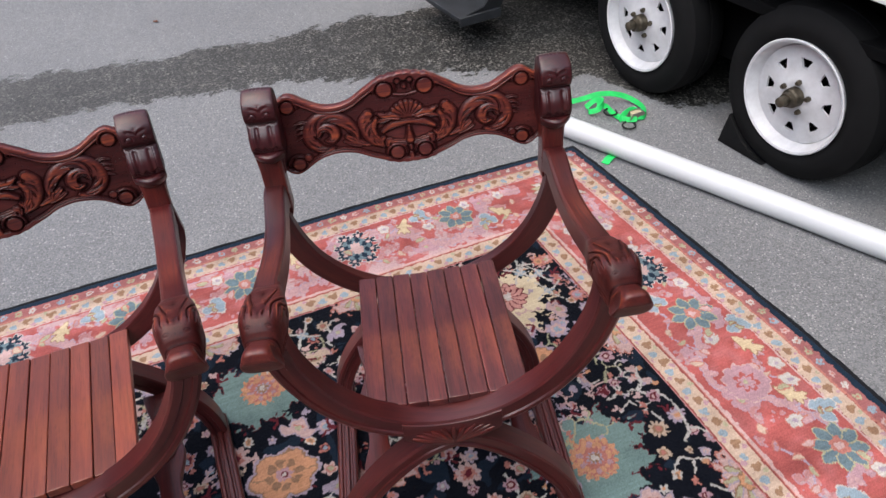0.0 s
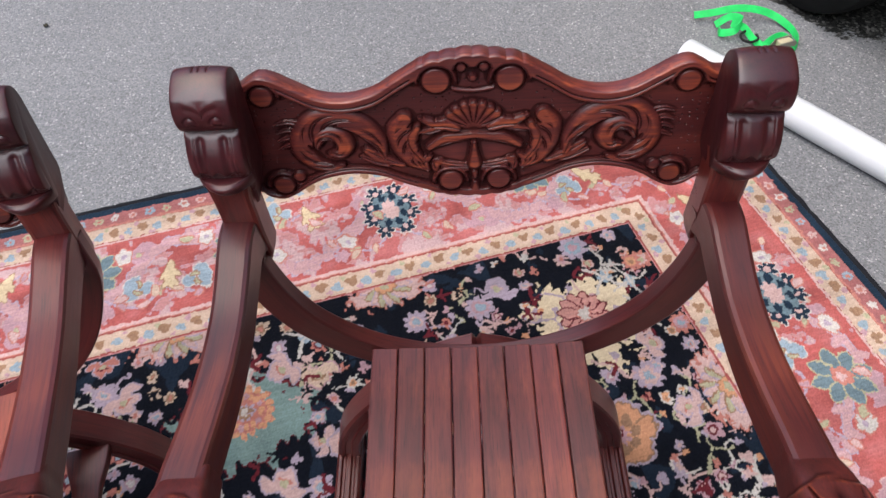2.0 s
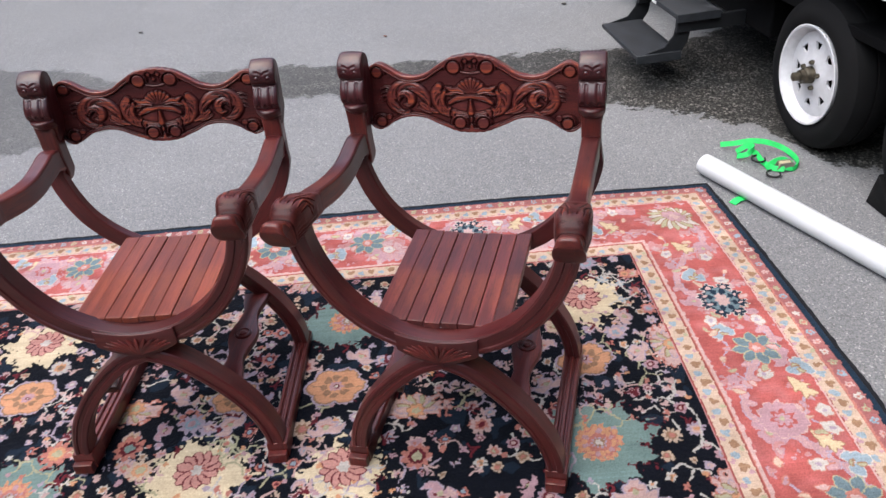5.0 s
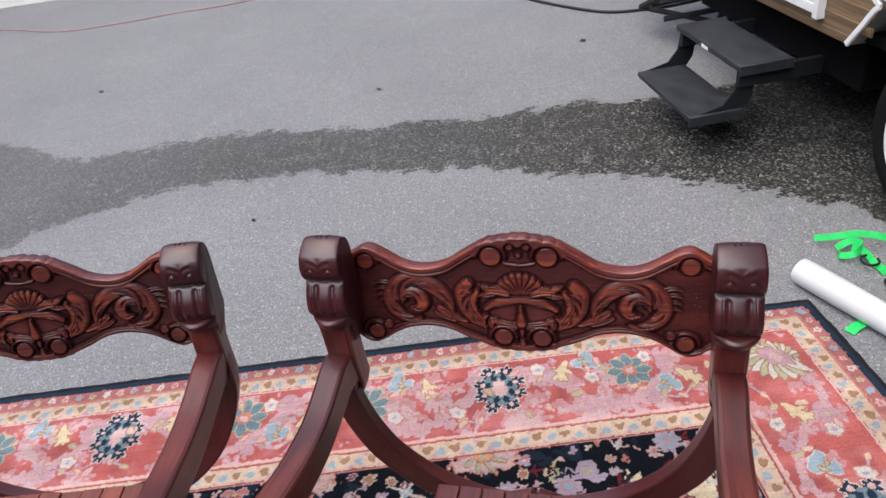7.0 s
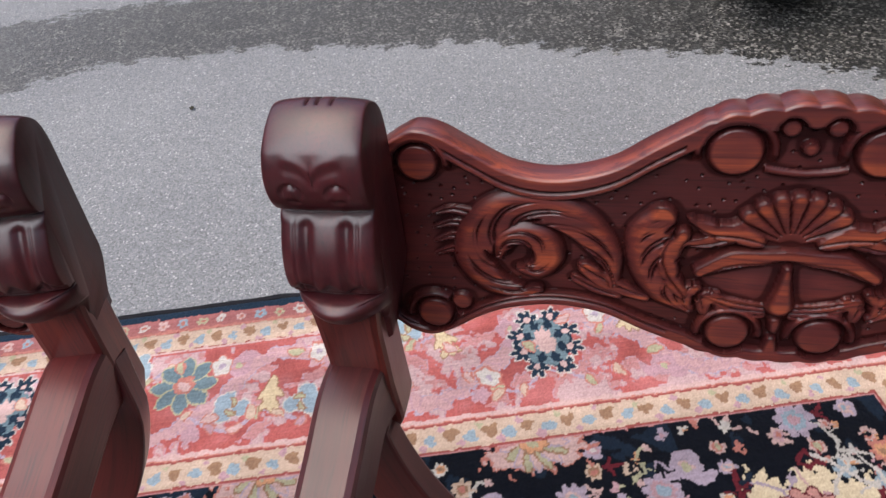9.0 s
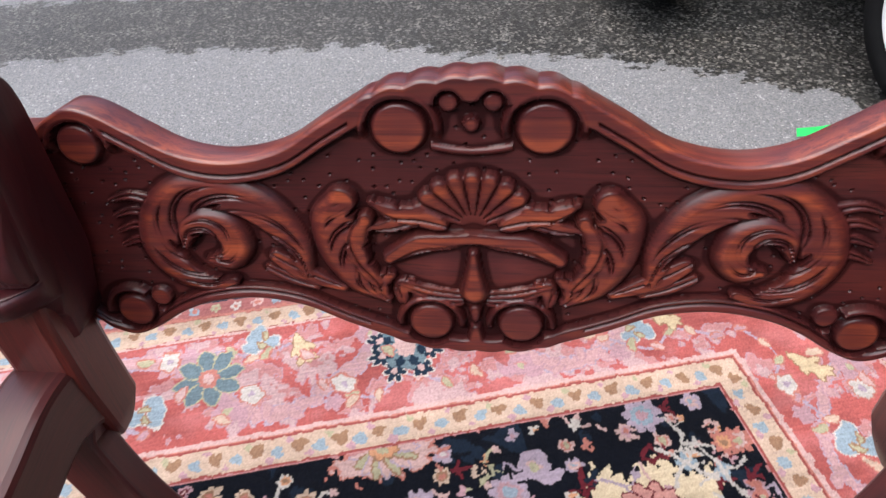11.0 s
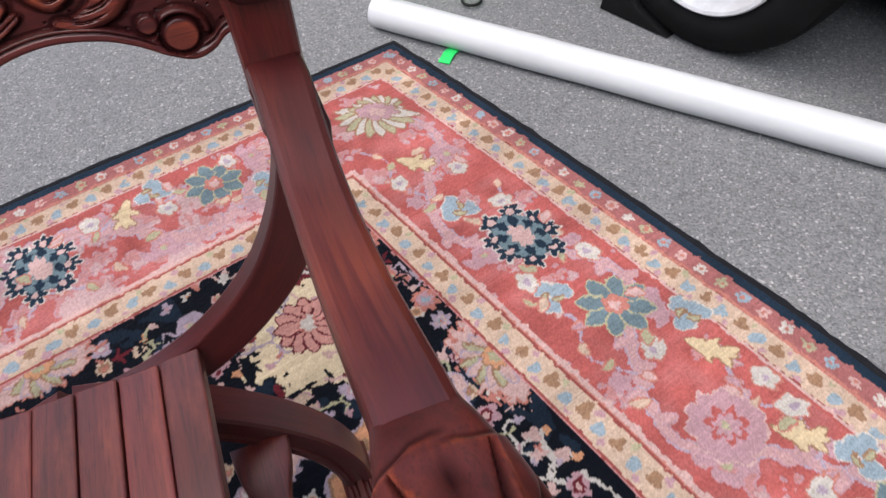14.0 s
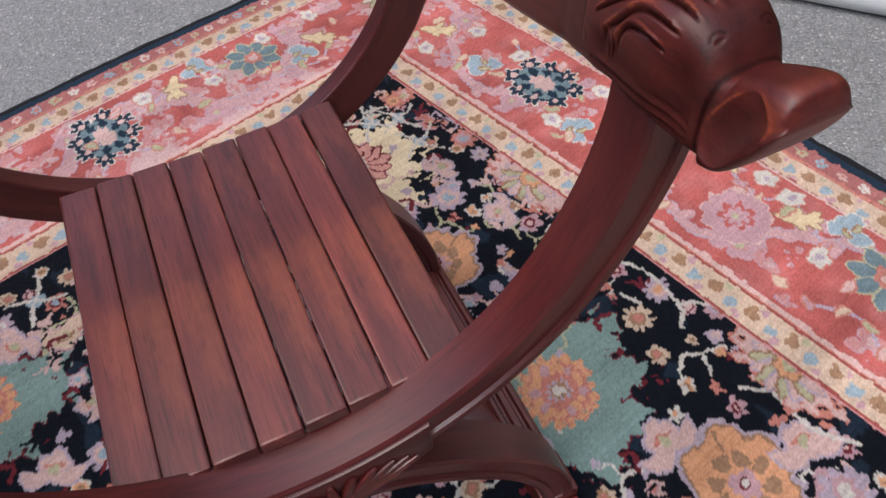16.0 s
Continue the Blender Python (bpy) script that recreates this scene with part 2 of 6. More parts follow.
m_alu = plain("white_painted_aluminium", (0.72, 0.72, 0.71), 0.35, 0, 0.15)


def make_siding():
    """Brown ribbed aluminium with a printed wood grain."""
    k = Nodes("brown_siding")
    g = k.noise(3.0, 6, 0.65, k.coords((6, 1.2, 30)), 0.7)
    c = k.ramp(g, (0.3, (0.105, 0.062, 0.034)), (0.55, (0.185, 0.120, 0.066)), (0.8, (0.27, 0.185, 0.105)))
    k.bump(g, 0.1, 0.001)
    return k.set(Base_Color=c, Roughness=0.45)


m_siding = make_siding()


def make_asphalt():
    """Worn grey asphalt with fine stones, and one wet run across it."""
    k = Nodes("asphalt")
    at = k.coords()
    stones = k.add("TexVoronoi", Scale=230.0)
    k.put(stones.inputs["Vector"], at)
    sep = k.add("SeparateColor", Color=stones.outputs["Color"])
    cell = sep.outputs[0]
    big = k.noise(1.1, 5, 0.6, at)
    mid = k.noise(11.0, 5, 0.65, at)
    fine = k.noise(320.0, 2, 0.5, at)
    dry = k.ramp(cell, (0.0, (0.105, 0.107, 0.111)), (0.35, (0.158, 0.161, 0.166)), (0.75, (0.198, 0.201, 0.205)), (0.95, (0.235, 0.235, 0.235)), (1.0, (0.38, 0.375, 0.37)))
    dry = k.mix(k.ramp(big, (0.35, 0.0), (0.65, 1.0)), dry, k.mix(1.0, dry, (0.86, 0.86, 0.87), "MULTIPLY"))
    dry = k.mix(k.math("MULTIPLY", mid, 0.5), dry, k.mix(1.0, dry, (0.78, 0.78, 0.78), "MULTIPLY"))
    flecks = k.add("TexVoronoi", Scale=46.0)
    k.put(flecks.inputs["Vector"], at)
    fcell = k.add("SeparateColor", Color=flecks.outputs["Color"]).outputs[2]
    fleck = k.math("MULTIPLY", k.math("GREATER_THAN", fcell, 0.86), k.math("LESS_THAN", flecks.outputs["Distance"], k.math("MULTIPLY", fcell, 0.16)))
    dry = k.mix(k.math("MULTIPLY", fleck, 0.5), dry, (0.50, 0.49, 0.47))
    gravel = k.add("TexVoronoi", Scale=115.0)
    k.put(gravel.inputs["Vector"], at)
    gcell = k.add("SeparateColor", Color=gravel.outputs["Color"]).outputs[1]
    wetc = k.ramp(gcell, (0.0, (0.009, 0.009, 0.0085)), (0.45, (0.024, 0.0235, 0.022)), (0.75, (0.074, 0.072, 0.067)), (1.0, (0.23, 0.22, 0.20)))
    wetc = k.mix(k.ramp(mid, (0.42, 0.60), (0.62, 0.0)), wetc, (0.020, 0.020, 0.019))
    # the wet run: two wandering edges, given along x
    xyz = k.add("SeparateXYZ", Vector=at)
    rag = k.noise(7.0, 6, 0.72, at)
    rag2 = k.noise(2.0, 3, 0.5, at)
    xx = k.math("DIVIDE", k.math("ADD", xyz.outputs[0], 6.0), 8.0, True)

    def edge(points):
        c = k.add("FloatCurve", Value=xx)
        cv = c.mapping.curves[0]
        pts = [((x + 6) / 8, y / 4) for x, y in points]
        cv.points[0].location, cv.points[1].location = (0, pts[0][1]), (1, pts[-1][1])
        for p in pts:
            cv.points.new(*p)
        c.mapping.update()
        return k.math("MULTIPLY", c.outputs[0], 4.0)
    wob = k.math("ADD", k.math("MULTIPLY", k.math("SUBTRACT", rag, 0.5), 0.46), k.math("MULTIPLY", k.math("SUBTRACT", rag2, 0.5), 0.1))
    rag3 = k.noise(24.0, 4, 0.7, k.coords((0.7, 1.3, 1)))
    wob = k.math("ADD", wob, k.math("MULTIPLY", k.math("SUBTRACT", rag3, 0.5), 0.20))
    y = k.math("ADD", xyz.outputs[1], wob)
    near = edge(WET_NEAR)
    far = edge(WET_FAR)
    inside = k.math("MULTIPLY", k.math("MULTIPLY", k.math("SUBTRACT", y, near), 60.0, True), k.math("MULTIPLY", k.math("SUBTRACT", far, y), 60.0, True))
    # wet fades to the left; its dark right end also stands for trailer shade
    wet_shade = k.ramp(k.math("ADD", xx, k.math("MULTIPLY", k.math("SUBTRACT", big, 0.5), 0.12)), (0.34, 0.50), (0.72, 1.0))
    col = k.mix(k.math("MULTIPLY", inside, wet_shade), dry, wetc)
    h = k.math("ADD", k.math("MULTIPLY", stones.outputs["Distance"], -2.2), k.math("ADD", k.math("MULTIPLY", fine, 0.4), k.math("MULTIPLY", mid, 0.5)))
    k.bump(h, 0.24, 0.003)
    rough = k.math("SUBTRACT", 0.70, k.math("MULTIPLY", inside, k.math("ADD", 0.05, k.math("MULTIPLY", big, 0.2))))
    return k.set(Base_Color=col, Roughness=rough, Specular_IOR_Level=k.math("SUBTRACT", 0.50, k.math("MULTIPLY", inside, 0.38)))


WET_NEAR = ((-5.6, 0.85), (-3.2, 1.05), (-3.0, 1.22), (-2.74, 1.32), (-2.43, 1.43), (-2.1, 1.43), (-1.7, 1.36), (-1.2, 1.24), (-0.9, 1.17), (-0.7, 1.03), (-0.5, 1.0), (-0.3, 0.93), (-0.1, 0.79), (0.1, 0.68), (0.25, 0.55), (0.36, 0.43), (0.6, 0.0), (1.2, -0.4))
WET_FAR = ((-5.6, 2.7), (-4.1, 2.46), (-3.55, 2.25), (-3.2, 2.0), (-2.93, 1.98), (-2.6, 2.02), (-2.1, 2.0), (-1.6, 1.86), (-1.2, 1.83), (-0.9, 1.79), (-0.5, 1.79), (-0.1, 1.72), (0.5, 1.8), (1.2, 2.4))
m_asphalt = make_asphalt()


def make_pile():
    """Wool pile: the dyed colour of each knot, softened by fibre noise and uneven dye."""
    k = Nodes("wool_pile")
    a = k.add("Attribute")
    a.attribute_name = "dye"
    at = k.coords()
    fib = k.noise(420.0, 3, 0.7, at)
    dye = k.noise(5.0, 4, 0.6, k.coords((0.6, 3.0, 1)))
    c = k.mix(k.math("MULTIPLY", fib, 0.5), a.outputs["Color"], k.mix(1.0, a.outputs["Color"], (0.62, 0.62, 0.62), "MULTIPLY"))
    c = k.mix(k.math("MULTIPLY", dye, 0.4), c, k.mix(1.0, c, (0.8, 0.78, 0.78), "MULTIPLY"))
    k.bump(k.math("ADD", fib, k.noise(60.0, 3, 0.6, at)), 0.5, 0.003)
    return k.set(Base_Color=c, Roughness=0.92, Specular_IOR_Level=0.06, Sheen_Weight=0.03, Sheen_Roughness=0.5)


m_pile = make_pile()
m_binding = plain("navy_wool_binding", (0.010, 0.010, 0.013), 0.9, 0, 0.3, 60, 0.6, 0.2)

# ---- the rug ----
RUG = pose(0, 0, 0)
DYE = dict(red=(0.50, 0.130, 0.118), rose=(0.57, 0.275, 0.275), pink=(0.53, 0.325, 0.365), cream=(0.65, 0.49, 0.375), navy=(0.0055, 0.007, 0.013), blue=(0.33, 0.43, 0.50),
           ivory=(0.84, 0.70, 0.48), gold=(0.72, 0.58, 0.37), teal=(0.22, 0.33, 0.31), brown=(0.37, 0.22, 0.135), peach=(0.72, 0.36, 0.20), white=(0.64, 0.60, 0.55), ink=(0.018, 0.035, 0.06), lilac=(0.47, 0.385, 0.47),
           wine=(0.16, 0.022, 0.032), sage=(0.48, 0.46, 0.30), slate=(0.17, 0.245, 0.28), coral=(0.57, 0.225, 0.180), dusk=(0.014, 0.024, 0.042), blush=(0.66, 0.45, 0.42))


class Loom:
    """A grid of knots, u from the right edge and v from the far edge, on which motifs are laid in dyed wool."""

    def __init__(self, u, v):
        self.u, self.v = u, v
        self.img = np.zeros((len(v), len(u), 3), np.float32)
        rng = np.random.default_rng(5)
        self.rng = rng
        # soft value noise for wavering edges
        g = rng.random((200, 260))
        iu, iv = (u / 0.0105) % 259, (v / 0.0105) % 199
        a, b = iu.astype(int), iv.astype(int)
        fu, fv = (iu - a)[None], (iv - b)[:, None]
        fu, fv = fu * fu * (3 - 2 * fu), fv * fv * (3 - 2 * fv)
        a1, b1 = a + 1, b + 1
        self.n = (g[np.ix_(b, a)] * (1 - fu) + g[np.ix_(b, a1)] * fu) * (1 - fv) + (g[np.ix_(b1, a)] * (1 - fu) + g[np.ix_(b1, a1)] * fu) * fv - 0.5
        g2 = rng.random((90, 120))
        iu, iv = (u / 0.04) % 119, (v / 0.04) % 89
        a, b = iu.astype(int), iv.astype(int)
        fu, fv = (iu - a)[None], (iv - b)[:, None]
        self.n2 = (g2[np.ix_(b, a)] * (1 - fu) + g2[np.ix_(b, a + 1)] * fu) * (1 - fv) + (g2[np.ix_(b + 1, a)] * (1 - fu) + g2[np.ix_(b + 1, a + 1)] * fu) * fv - 0.5

    def win(self, cu, cv, r):
        a, b = np.searchsorted(self.u, [cu - r, cu + r])
        c, d = np.searchsorted(self.v, [cv - r, cv + r])
        return slice(c, d), slice(a, b), self.u[None, a:b] - cu, self.v[c:d, None] - cv

    def fill(self, sl, mask, col):
        col = DYE[col] if isinstance(col, str) else col
        self.img[sl][mask] = col

    def bloom(self, cu, cv, r, col, petals=0, depth=0.25, turn=0.0, stretch=1.0, axis=0.0, rim=None, rag=0.004, sharp=1.0):
        """A petalled round: rim colour round it when given."""
        s1, s2, U, V = self.win(cu, cv, r * max(stretch, 1) * 1.35 + 0.012)
        if U.size == 0 or V.size == 0:
            return
        c, s = math.cos(axis), math.sin(axis)
        x, y = (U * c + V * s) / stretch, -U * s + V * c
        d, th = np.hypot(x, y), np.arctan2(y, x)
        wave = np.abs(np.cos((th + turn) * petals / 2)) ** sharp if petals else 1.0
        R = r * (1 - depth + depth * wave) + rag * 2 * self.n[s1, s2]
        if rim:
            self.fill((s1, s2), d < R + 0.0034, rim)
        self.fill((s1, s2), d < R, col)

    def leaf(self, cu, cv, length, width, angle, col, rim=None, bend=0.0, lobes=0):
        s1, s2, U, V = self.win(cu, cv, length * 0.75 + 0.01)
        if U.size == 0 or V.size == 0:
            return
        c, s = math.cos(angle), math.sin(angle)
        x, y = (U * c + V * s) / (length / 2), -U * s + V * c
        y = y - bend * length * (x * x - 0.3)
        half = width / 2 * np.clip(1 - x * x, 0, 1) ** 0.8 * (1 + (0.35 * np.cos(x * lobes * 3.1) if lobes else 0)) + 0.004 * self.n[s1, s2]
        inside = np.abs(x) < 1
        if rim:
            self.fill((s1, s2), (np.abs(y) < half + 0.004) & (np.abs(x) < 1.06), rim)
        self.fill((s1, s2), inside & (np.abs(y) < half), col)

    def vine(self, pts, col, width=0.004, n=60):
        p = smooth_path(pts, n)
        for cu, cv in p:
            s1, s2, U, V = self.win(cu, cv, width + 0.004)
            if U.size and V.size:
                self.fill((s1, s2), np.hypot(U, V) < width * (0.7 + 0.9 * (self.n[s1, s2] + 0.5)) * 0.75, col)

    def patch(self, cu, cv, ru, rv, col, rim=None, lobes=9, rag=0.022, seed=0):
        """A lobed cartouche with a broken, stepped outline."""
        s1, s2, U, V = self.win(cu, cv, max(ru, rv) * 1.4 + 0.03)
        if U.size == 0 or V.size == 0:
            return
        x, y = U / ru, V / rv
        d, th = np.hypot(x, y), np.arctan2(y, x)
        R = 0.9 + 0.11 * np.cos(th * lobes + seed) + 0.05 * np.cos(th * 3 + seed * 2)
        R = R + rag / min(ru, rv) * 2.2 * self.n[s1, s2] + 0.10 * self.n2[s1, s2]
        if rim:
            self.fill((s1, s2), d < R + 0.006 / min(ru, rv), rim)
        self.fill((s1, s2), d < R, col)

    # ---- compound motifs ----
    def aster(self, cu, cv, r, outer, inner, eye, petals=10, turn=0.0, rim=None, stretch=1.0, axis=0.0):
        self.bloom(cu, cv, r, outer, petals, 0.34, turn, stretch, axis, rim)
        self.bloom(cu, cv, r * 0.58, inner, petals, 0.2, turn + 0.3, stretch, axis)
        self.bloom(cu, cv, r * 0.30, eye, 0, 0, 0, stretch, axis)

    def daisy(self, cu, cv, r, col, heart, eye, n=8, turn=0.0, rim=None):
        for k in range(n):
            a = turn + 2 * math.pi * k / n
            self.leaf(cu + 0.62 * r * math.cos(a), cv + 0.62 * r * math.sin(a), r * 0.85, r * 0.46, a, col, rim)
        self.bloom(cu, cv, r * 0.36, heart, 6, 0.2)
        self.bloom(cu, cv, r * 0.17, eye)

    def star(self, cu, cv, r, along, back="red"):
        """The dark star of the border: beaded arms round a pale heart."""
        for rimmed in (True, False):
            for k in range(8):
                a = 2 * math.pi * (k + 0.5) / 8 + along
                e = 1.18 if abs(math.cos(a - along)) > 0.8 else 0.92
                x, y = cu + r * 0.72 * e * math.cos(a), cv + r * 0.72 * e * math.sin(a)
                if rimmed:
                    self.bloom(x, y, r * 0.36, "white", 7, 0.45, a, 1.2, a, None, 0.002)
                else:
                    self.bloom(x, y, r * 0.31, "ink", 7, 0.5, a, 1.2, a, None, 0.002)
            self.bloom(cu, cv, r * 0.66, "white" if rimmed else "slate", 8, 0.12, along, 1.25, along)
        self.bloom(cu, cv, r * 0.6, "ink", 8, 0.35, along + 0.4, 1.25, along)
        self.bloom(cu, cv, r * 0.45, "slate", 8, 0.4, along, 1.25, along)
        self.bloom(cu, cv, r * 0.30, "blush", 8, 0.3, along, 1.5, along)
        for k in range(8):
            a = 2 * math.pi * (k + 0.5) / 8 + along
            e = 1.18 if abs(math.cos(a - along)) > 0.8 else 0.92
            self.bloom(cu + r * 0.74 * e * math.cos(a), cv + r * 0.74 * e * math.sin(a), r * 0.095, "blush")

    def trefoil(self, cu, cv, r, a):
        """The pale blue clover with brown hooks."""
        for rim, f in (("white", 1.18), (None, 1.0)):
            for k, q in ((0, 0.62), (2.1, 0.55), (-2.1, 0.55), (3.14, 0.35)):
                self.bloom(cu + r * q * math.cos(a + k), cv + r * q * math.sin(a + k), r * 0.46 * f, rim or "blue", 3, 0.2, k)
        for k in (1.1, -1.1):
            self.leaf(cu + r * 0.35 * math.cos(a + k), cv + r * 0.35 * math.sin(a + k), r * 0.62, r * 0.2, a + k + 0.9, "sage", "brown", 0.15)

    def curl(self, cu, cv, r, a, col="blush", heart="coral", rim="lilac"):
        """A hooked leaf with two lobes."""
        for c, f in ((rim, 1.22), (col, 1.0)):
            self.bloom(cu, cv, r * 0.52 * f, c, 5, 0.2, a)
            for k in (1.0, -1.0):
                x, y = cu + r * 0.66 * math.cos(a + k), cv + r * 0.66 * math.sin(a + k)
                self.leaf(x, y, r * 1.0 * f, r * 0.46 * f, a + k * 1.9, c, None, 0.2 * k)
        self.leaf(cu, cv, r * 0.7, r * 0.24, a + 1.57, heart)
        self.bloom(cu + r * 0.1 * math.cos(a), cv + r * 0.1 * math.sin(a), r * 0.17, "sage")

    def rose(self, cu, cv, r, axis=0.0):
        """The peach shield with a ring of brown petals."""
        self.bloom(cu, cv, r * 1.28, "lilac", 6, 0.18, axis, 1.18, axis)
        self.bloom(cu, cv, r * 1.17, "brown", 6, 0.18, axis, 1.18, axis)
        self.bloom(cu, cv, r * 1.1, "peach", 6, 0.18, axis, 1.18, axis)
        for k in range(8):
            a = 2 * math.pi * k / 8
            self.bloom(cu + r * 0.55 * math.cos(a), cv + r * 0.55 * math.sin(a), r * 0.235, "peach")
            self.bloom(cu + r * 0.55 * math.cos(a), cv + r * 0.55 * math.sin(a), r * 0.20, "brown", 3, 0.2, a)
        self.bloom(cu, cv, r * 0.33, "pink", 8, 0.3)
        self.bloom(cu, cv, r * 0.13, "wine")
        self.bloom(cu, cv, r * 0.07, "white")
        for k in (-1, 1):
            self.vine([(cu + r * 0.75 * k * math.cos(axis), cv + r * 0.75 * k * math.sin(axis)), (cu + r * 1.2 * k * math.cos(axis), cv + r * 1.2 * k * math.sin(axis))], "brown", 0.003, 16)

    def burst(self, cu, cv, r):
        """The large orange marigold on a green ground."""
        self.bloom(cu, cv, r, "coral", 17, 0.2, 0, 1, 0, "peach", 0.006)
        for k in range(17):
            a = 2 * math.pi * k / 17
            self.bloom(cu + r * 0.86 * math.cos(a), cv + r * 0.86 * math.sin(a), r * 0.1, "peach")
            self.bloom(cu + r * 0.62 * math.cos(a + 0.18), cv + r * 0.62 * math.sin(a + 0.18), r * 0.13, "peach" if k % 3 else "pink")
        self.bloom(cu, cv, r * 0.36, "lilac", 10, 0.3)
        self.bloom(cu, cv, r * 0.28, "brown", 8, 0.4)
        self.bloom(cu, cv, r * 0.17, "white", 7, 0.3)

    def lotus(self, cu, cv, r, a, field="blush"):
        """A palmette seen from the side, opening along a."""
        for k in range(-4, 5):
            b = a + k * 0.36
            self.leaf(cu + r * 0.52 * math.cos(b), cv + r * 0.52 * math.sin(b), r * 1.0, r * 0.3, b, "sage" if k % 2 else field, "brown" if k % 2 else "lilac")
        self.bloom(cu, cv, r * 0.42, "peach", 7, 0.25, a, 1.0, 0, "brown")
        self.bloom(cu, cv, r * 0.22, "sage", 5, 0.3, a)


def weave(loom):
    u, v = loom.u, loom.v
    U, V = np.meshgrid(u, v)
    D = np.minimum(U, V)
    along = np.where(U < V, V, U)
    img, n, rng = loom.img, loom.n, loom.rng
    img[:] = DYE["navy"]
    Dn = D + 0.0022 * n
    # field ground with patches of paler navy
    img[(loom.n2 > 0.22)] = DYE["dusk"]

    # field: teal and cream grounds first
    for cu, cv, ru, rv, col, sd in ((0.765, 1.305, 0.155, 0.150, "teal", 1), (1.49, 0.71, 0.165, 0.125, "teal", 2), (2.36, 1.33, 0.15, 0.14, "teal", 3), (0.690, 0.70, 0.150, 0.130, "ivory", 4), (1.85, 1.30, 0.16, 0.12, "ivory", 5),
                                    (1.44, 1.33, 0.13, 0.11, "ivory", 6), (2.54, 0.68, 0.15, 0.12, "ivory", 7), (1.16, 1.62, 0.14, 0.12, "teal", 8), (0.80, 1.62, 0.085, 0.075, "ivory", 9), (1.95, 1.72, 0.15, 0.12, "ivory", 10), (1.08, 0.80, 0.12, 0.10, "dusk", 11)):
        loom.patch(cu, cv, ru, rv, col, "wine" if col == "teal" else "navy", 9, 0.024, sd)
    # angular stems with paired buds, white on the navy
    def stem(a, b, t, c):
        for leg in range(int(rng.integers(2, 5))):
            l = rng.uniform(0.03, 0.062)
            x, y = a + l * math.cos(t), b + l * math.sin(t)
            loom.vine([(a, b), ((a + x) / 2 + rng.uniform(-0.006, 0.006), (b + y) / 2 + rng.uniform(-0.006, 0.006)), (x, y)], c, 0.0036, 26)
            for s in (-1, 1):
                if rng.random() < 0.75:
                    q = t + s * rng.uniform(0.7, 1.2)
                    m = rng.uniform(0.012, 0.024)
                    loom.vine([(x, y), (x + m * math.cos(q), y + m * math.sin(q)), (x + 1.5 * m * math.cos(q + 0.5 * s), y + 1.5 * m * math.sin(q + 0.5 * s))], c, 0.0032, 14)
                    loom.bloom(x + 1.7 * m * math.cos(q + 0.4 * s), y + 1.7 * m * math.sin(q + 0.4 * s), 0.0095, ("blush", "lilac", "coral", "pink", "peach")[int(rng.integers(5))], 4, 0.45, q)
            a, b, t = x, y, t + rng.choice([-1.2, -0.7, 0.7, 1.2])

    for k in range(190):
        stem(rng.uniform(0.5, 2.75), rng.uniform(0.5, 1.9), rng.uniform(0, 6.28), ("white", "lilac", "white", "sage", "blush")[k % 5])
    # small flowers scattered over the navy, kept off the large motifs
    big = [(0.74, 0.981, 0.10), (1.497, 1.005, 0.10), (0.674, 1.575, 0.10), (2.48, 0.937, 0.10), (0.765, 1.305, 0.16), (1.49, 0.71, 0.15), (0.69, 0.70, 0.14), (1.85, 1.30, 0.14), (1.44, 1.33, 0.11), (2.54, 0.68, 0.14), (1.16, 1.62, 0.14), (2.36, 1.33, 0.15), (1.12, 0.47, 0.09), (2.1, 1.03, 0.11), (1.25, 1.13, 0.09), (1.95, 1.72, 0.13)]
    placed = []
    for k in range(5200):
        a, b = rng.uniform(0.49, 2.75), rng.uniform(0.48, 2.0)
        r = rng.choice([0.011, 0.014, 0.018, 0.024, 0.032], p=[0.26, 0.30, 0.22, 0.14, 0.08])
        if any(math.hypot(a - x, b - y) < q + r * 0.6 for x, y, q in big):
            continue
        if any(math.hypot(a - x, b - y) < (q + r) * 1.12 + 0.0085 for x, y, q in placed):
            continue
        placed.append((a, b, r))
        c1, c2, c3 = (("blush", "coral", "sage"), ("lilac", "pink", "white"), ("pink", "wine", "blush"), ("white", "peach", "brown"), ("coral", "wine", "blue"), ("cream", "brown", "coral"), ("lilac", "blush", "blue"), ("blush", "pink", "coral"))[rng.integers(8)]
        t = rng.uniform(0, 6.28)
        if r > 0.022:
            if rng.random() < 0.5:
                loom.curl(a, b, r * 1.55, t, c1, c2, "lilac" if rng.random() < 0.6 else "pink")
            else:
                loom.aster(a, b, r * 1.15, c1, c2, c3, int(rng.integers(7, 11)), t, "lilac" if rng.random() < 0.4 else None)
        elif r > 0.013:
            loom.aster(a, b, r * 1.15, c1, c2, c3, int(rng.integers(5, 8)), t)
        else:
            loom.bloom(a, b, r * 1.25, c1, int(rng.integers(3, 6)), 0.55, t)
            if rng.random() < 0.5:
                loom.bloom(a, b, r * 0.45, c2)
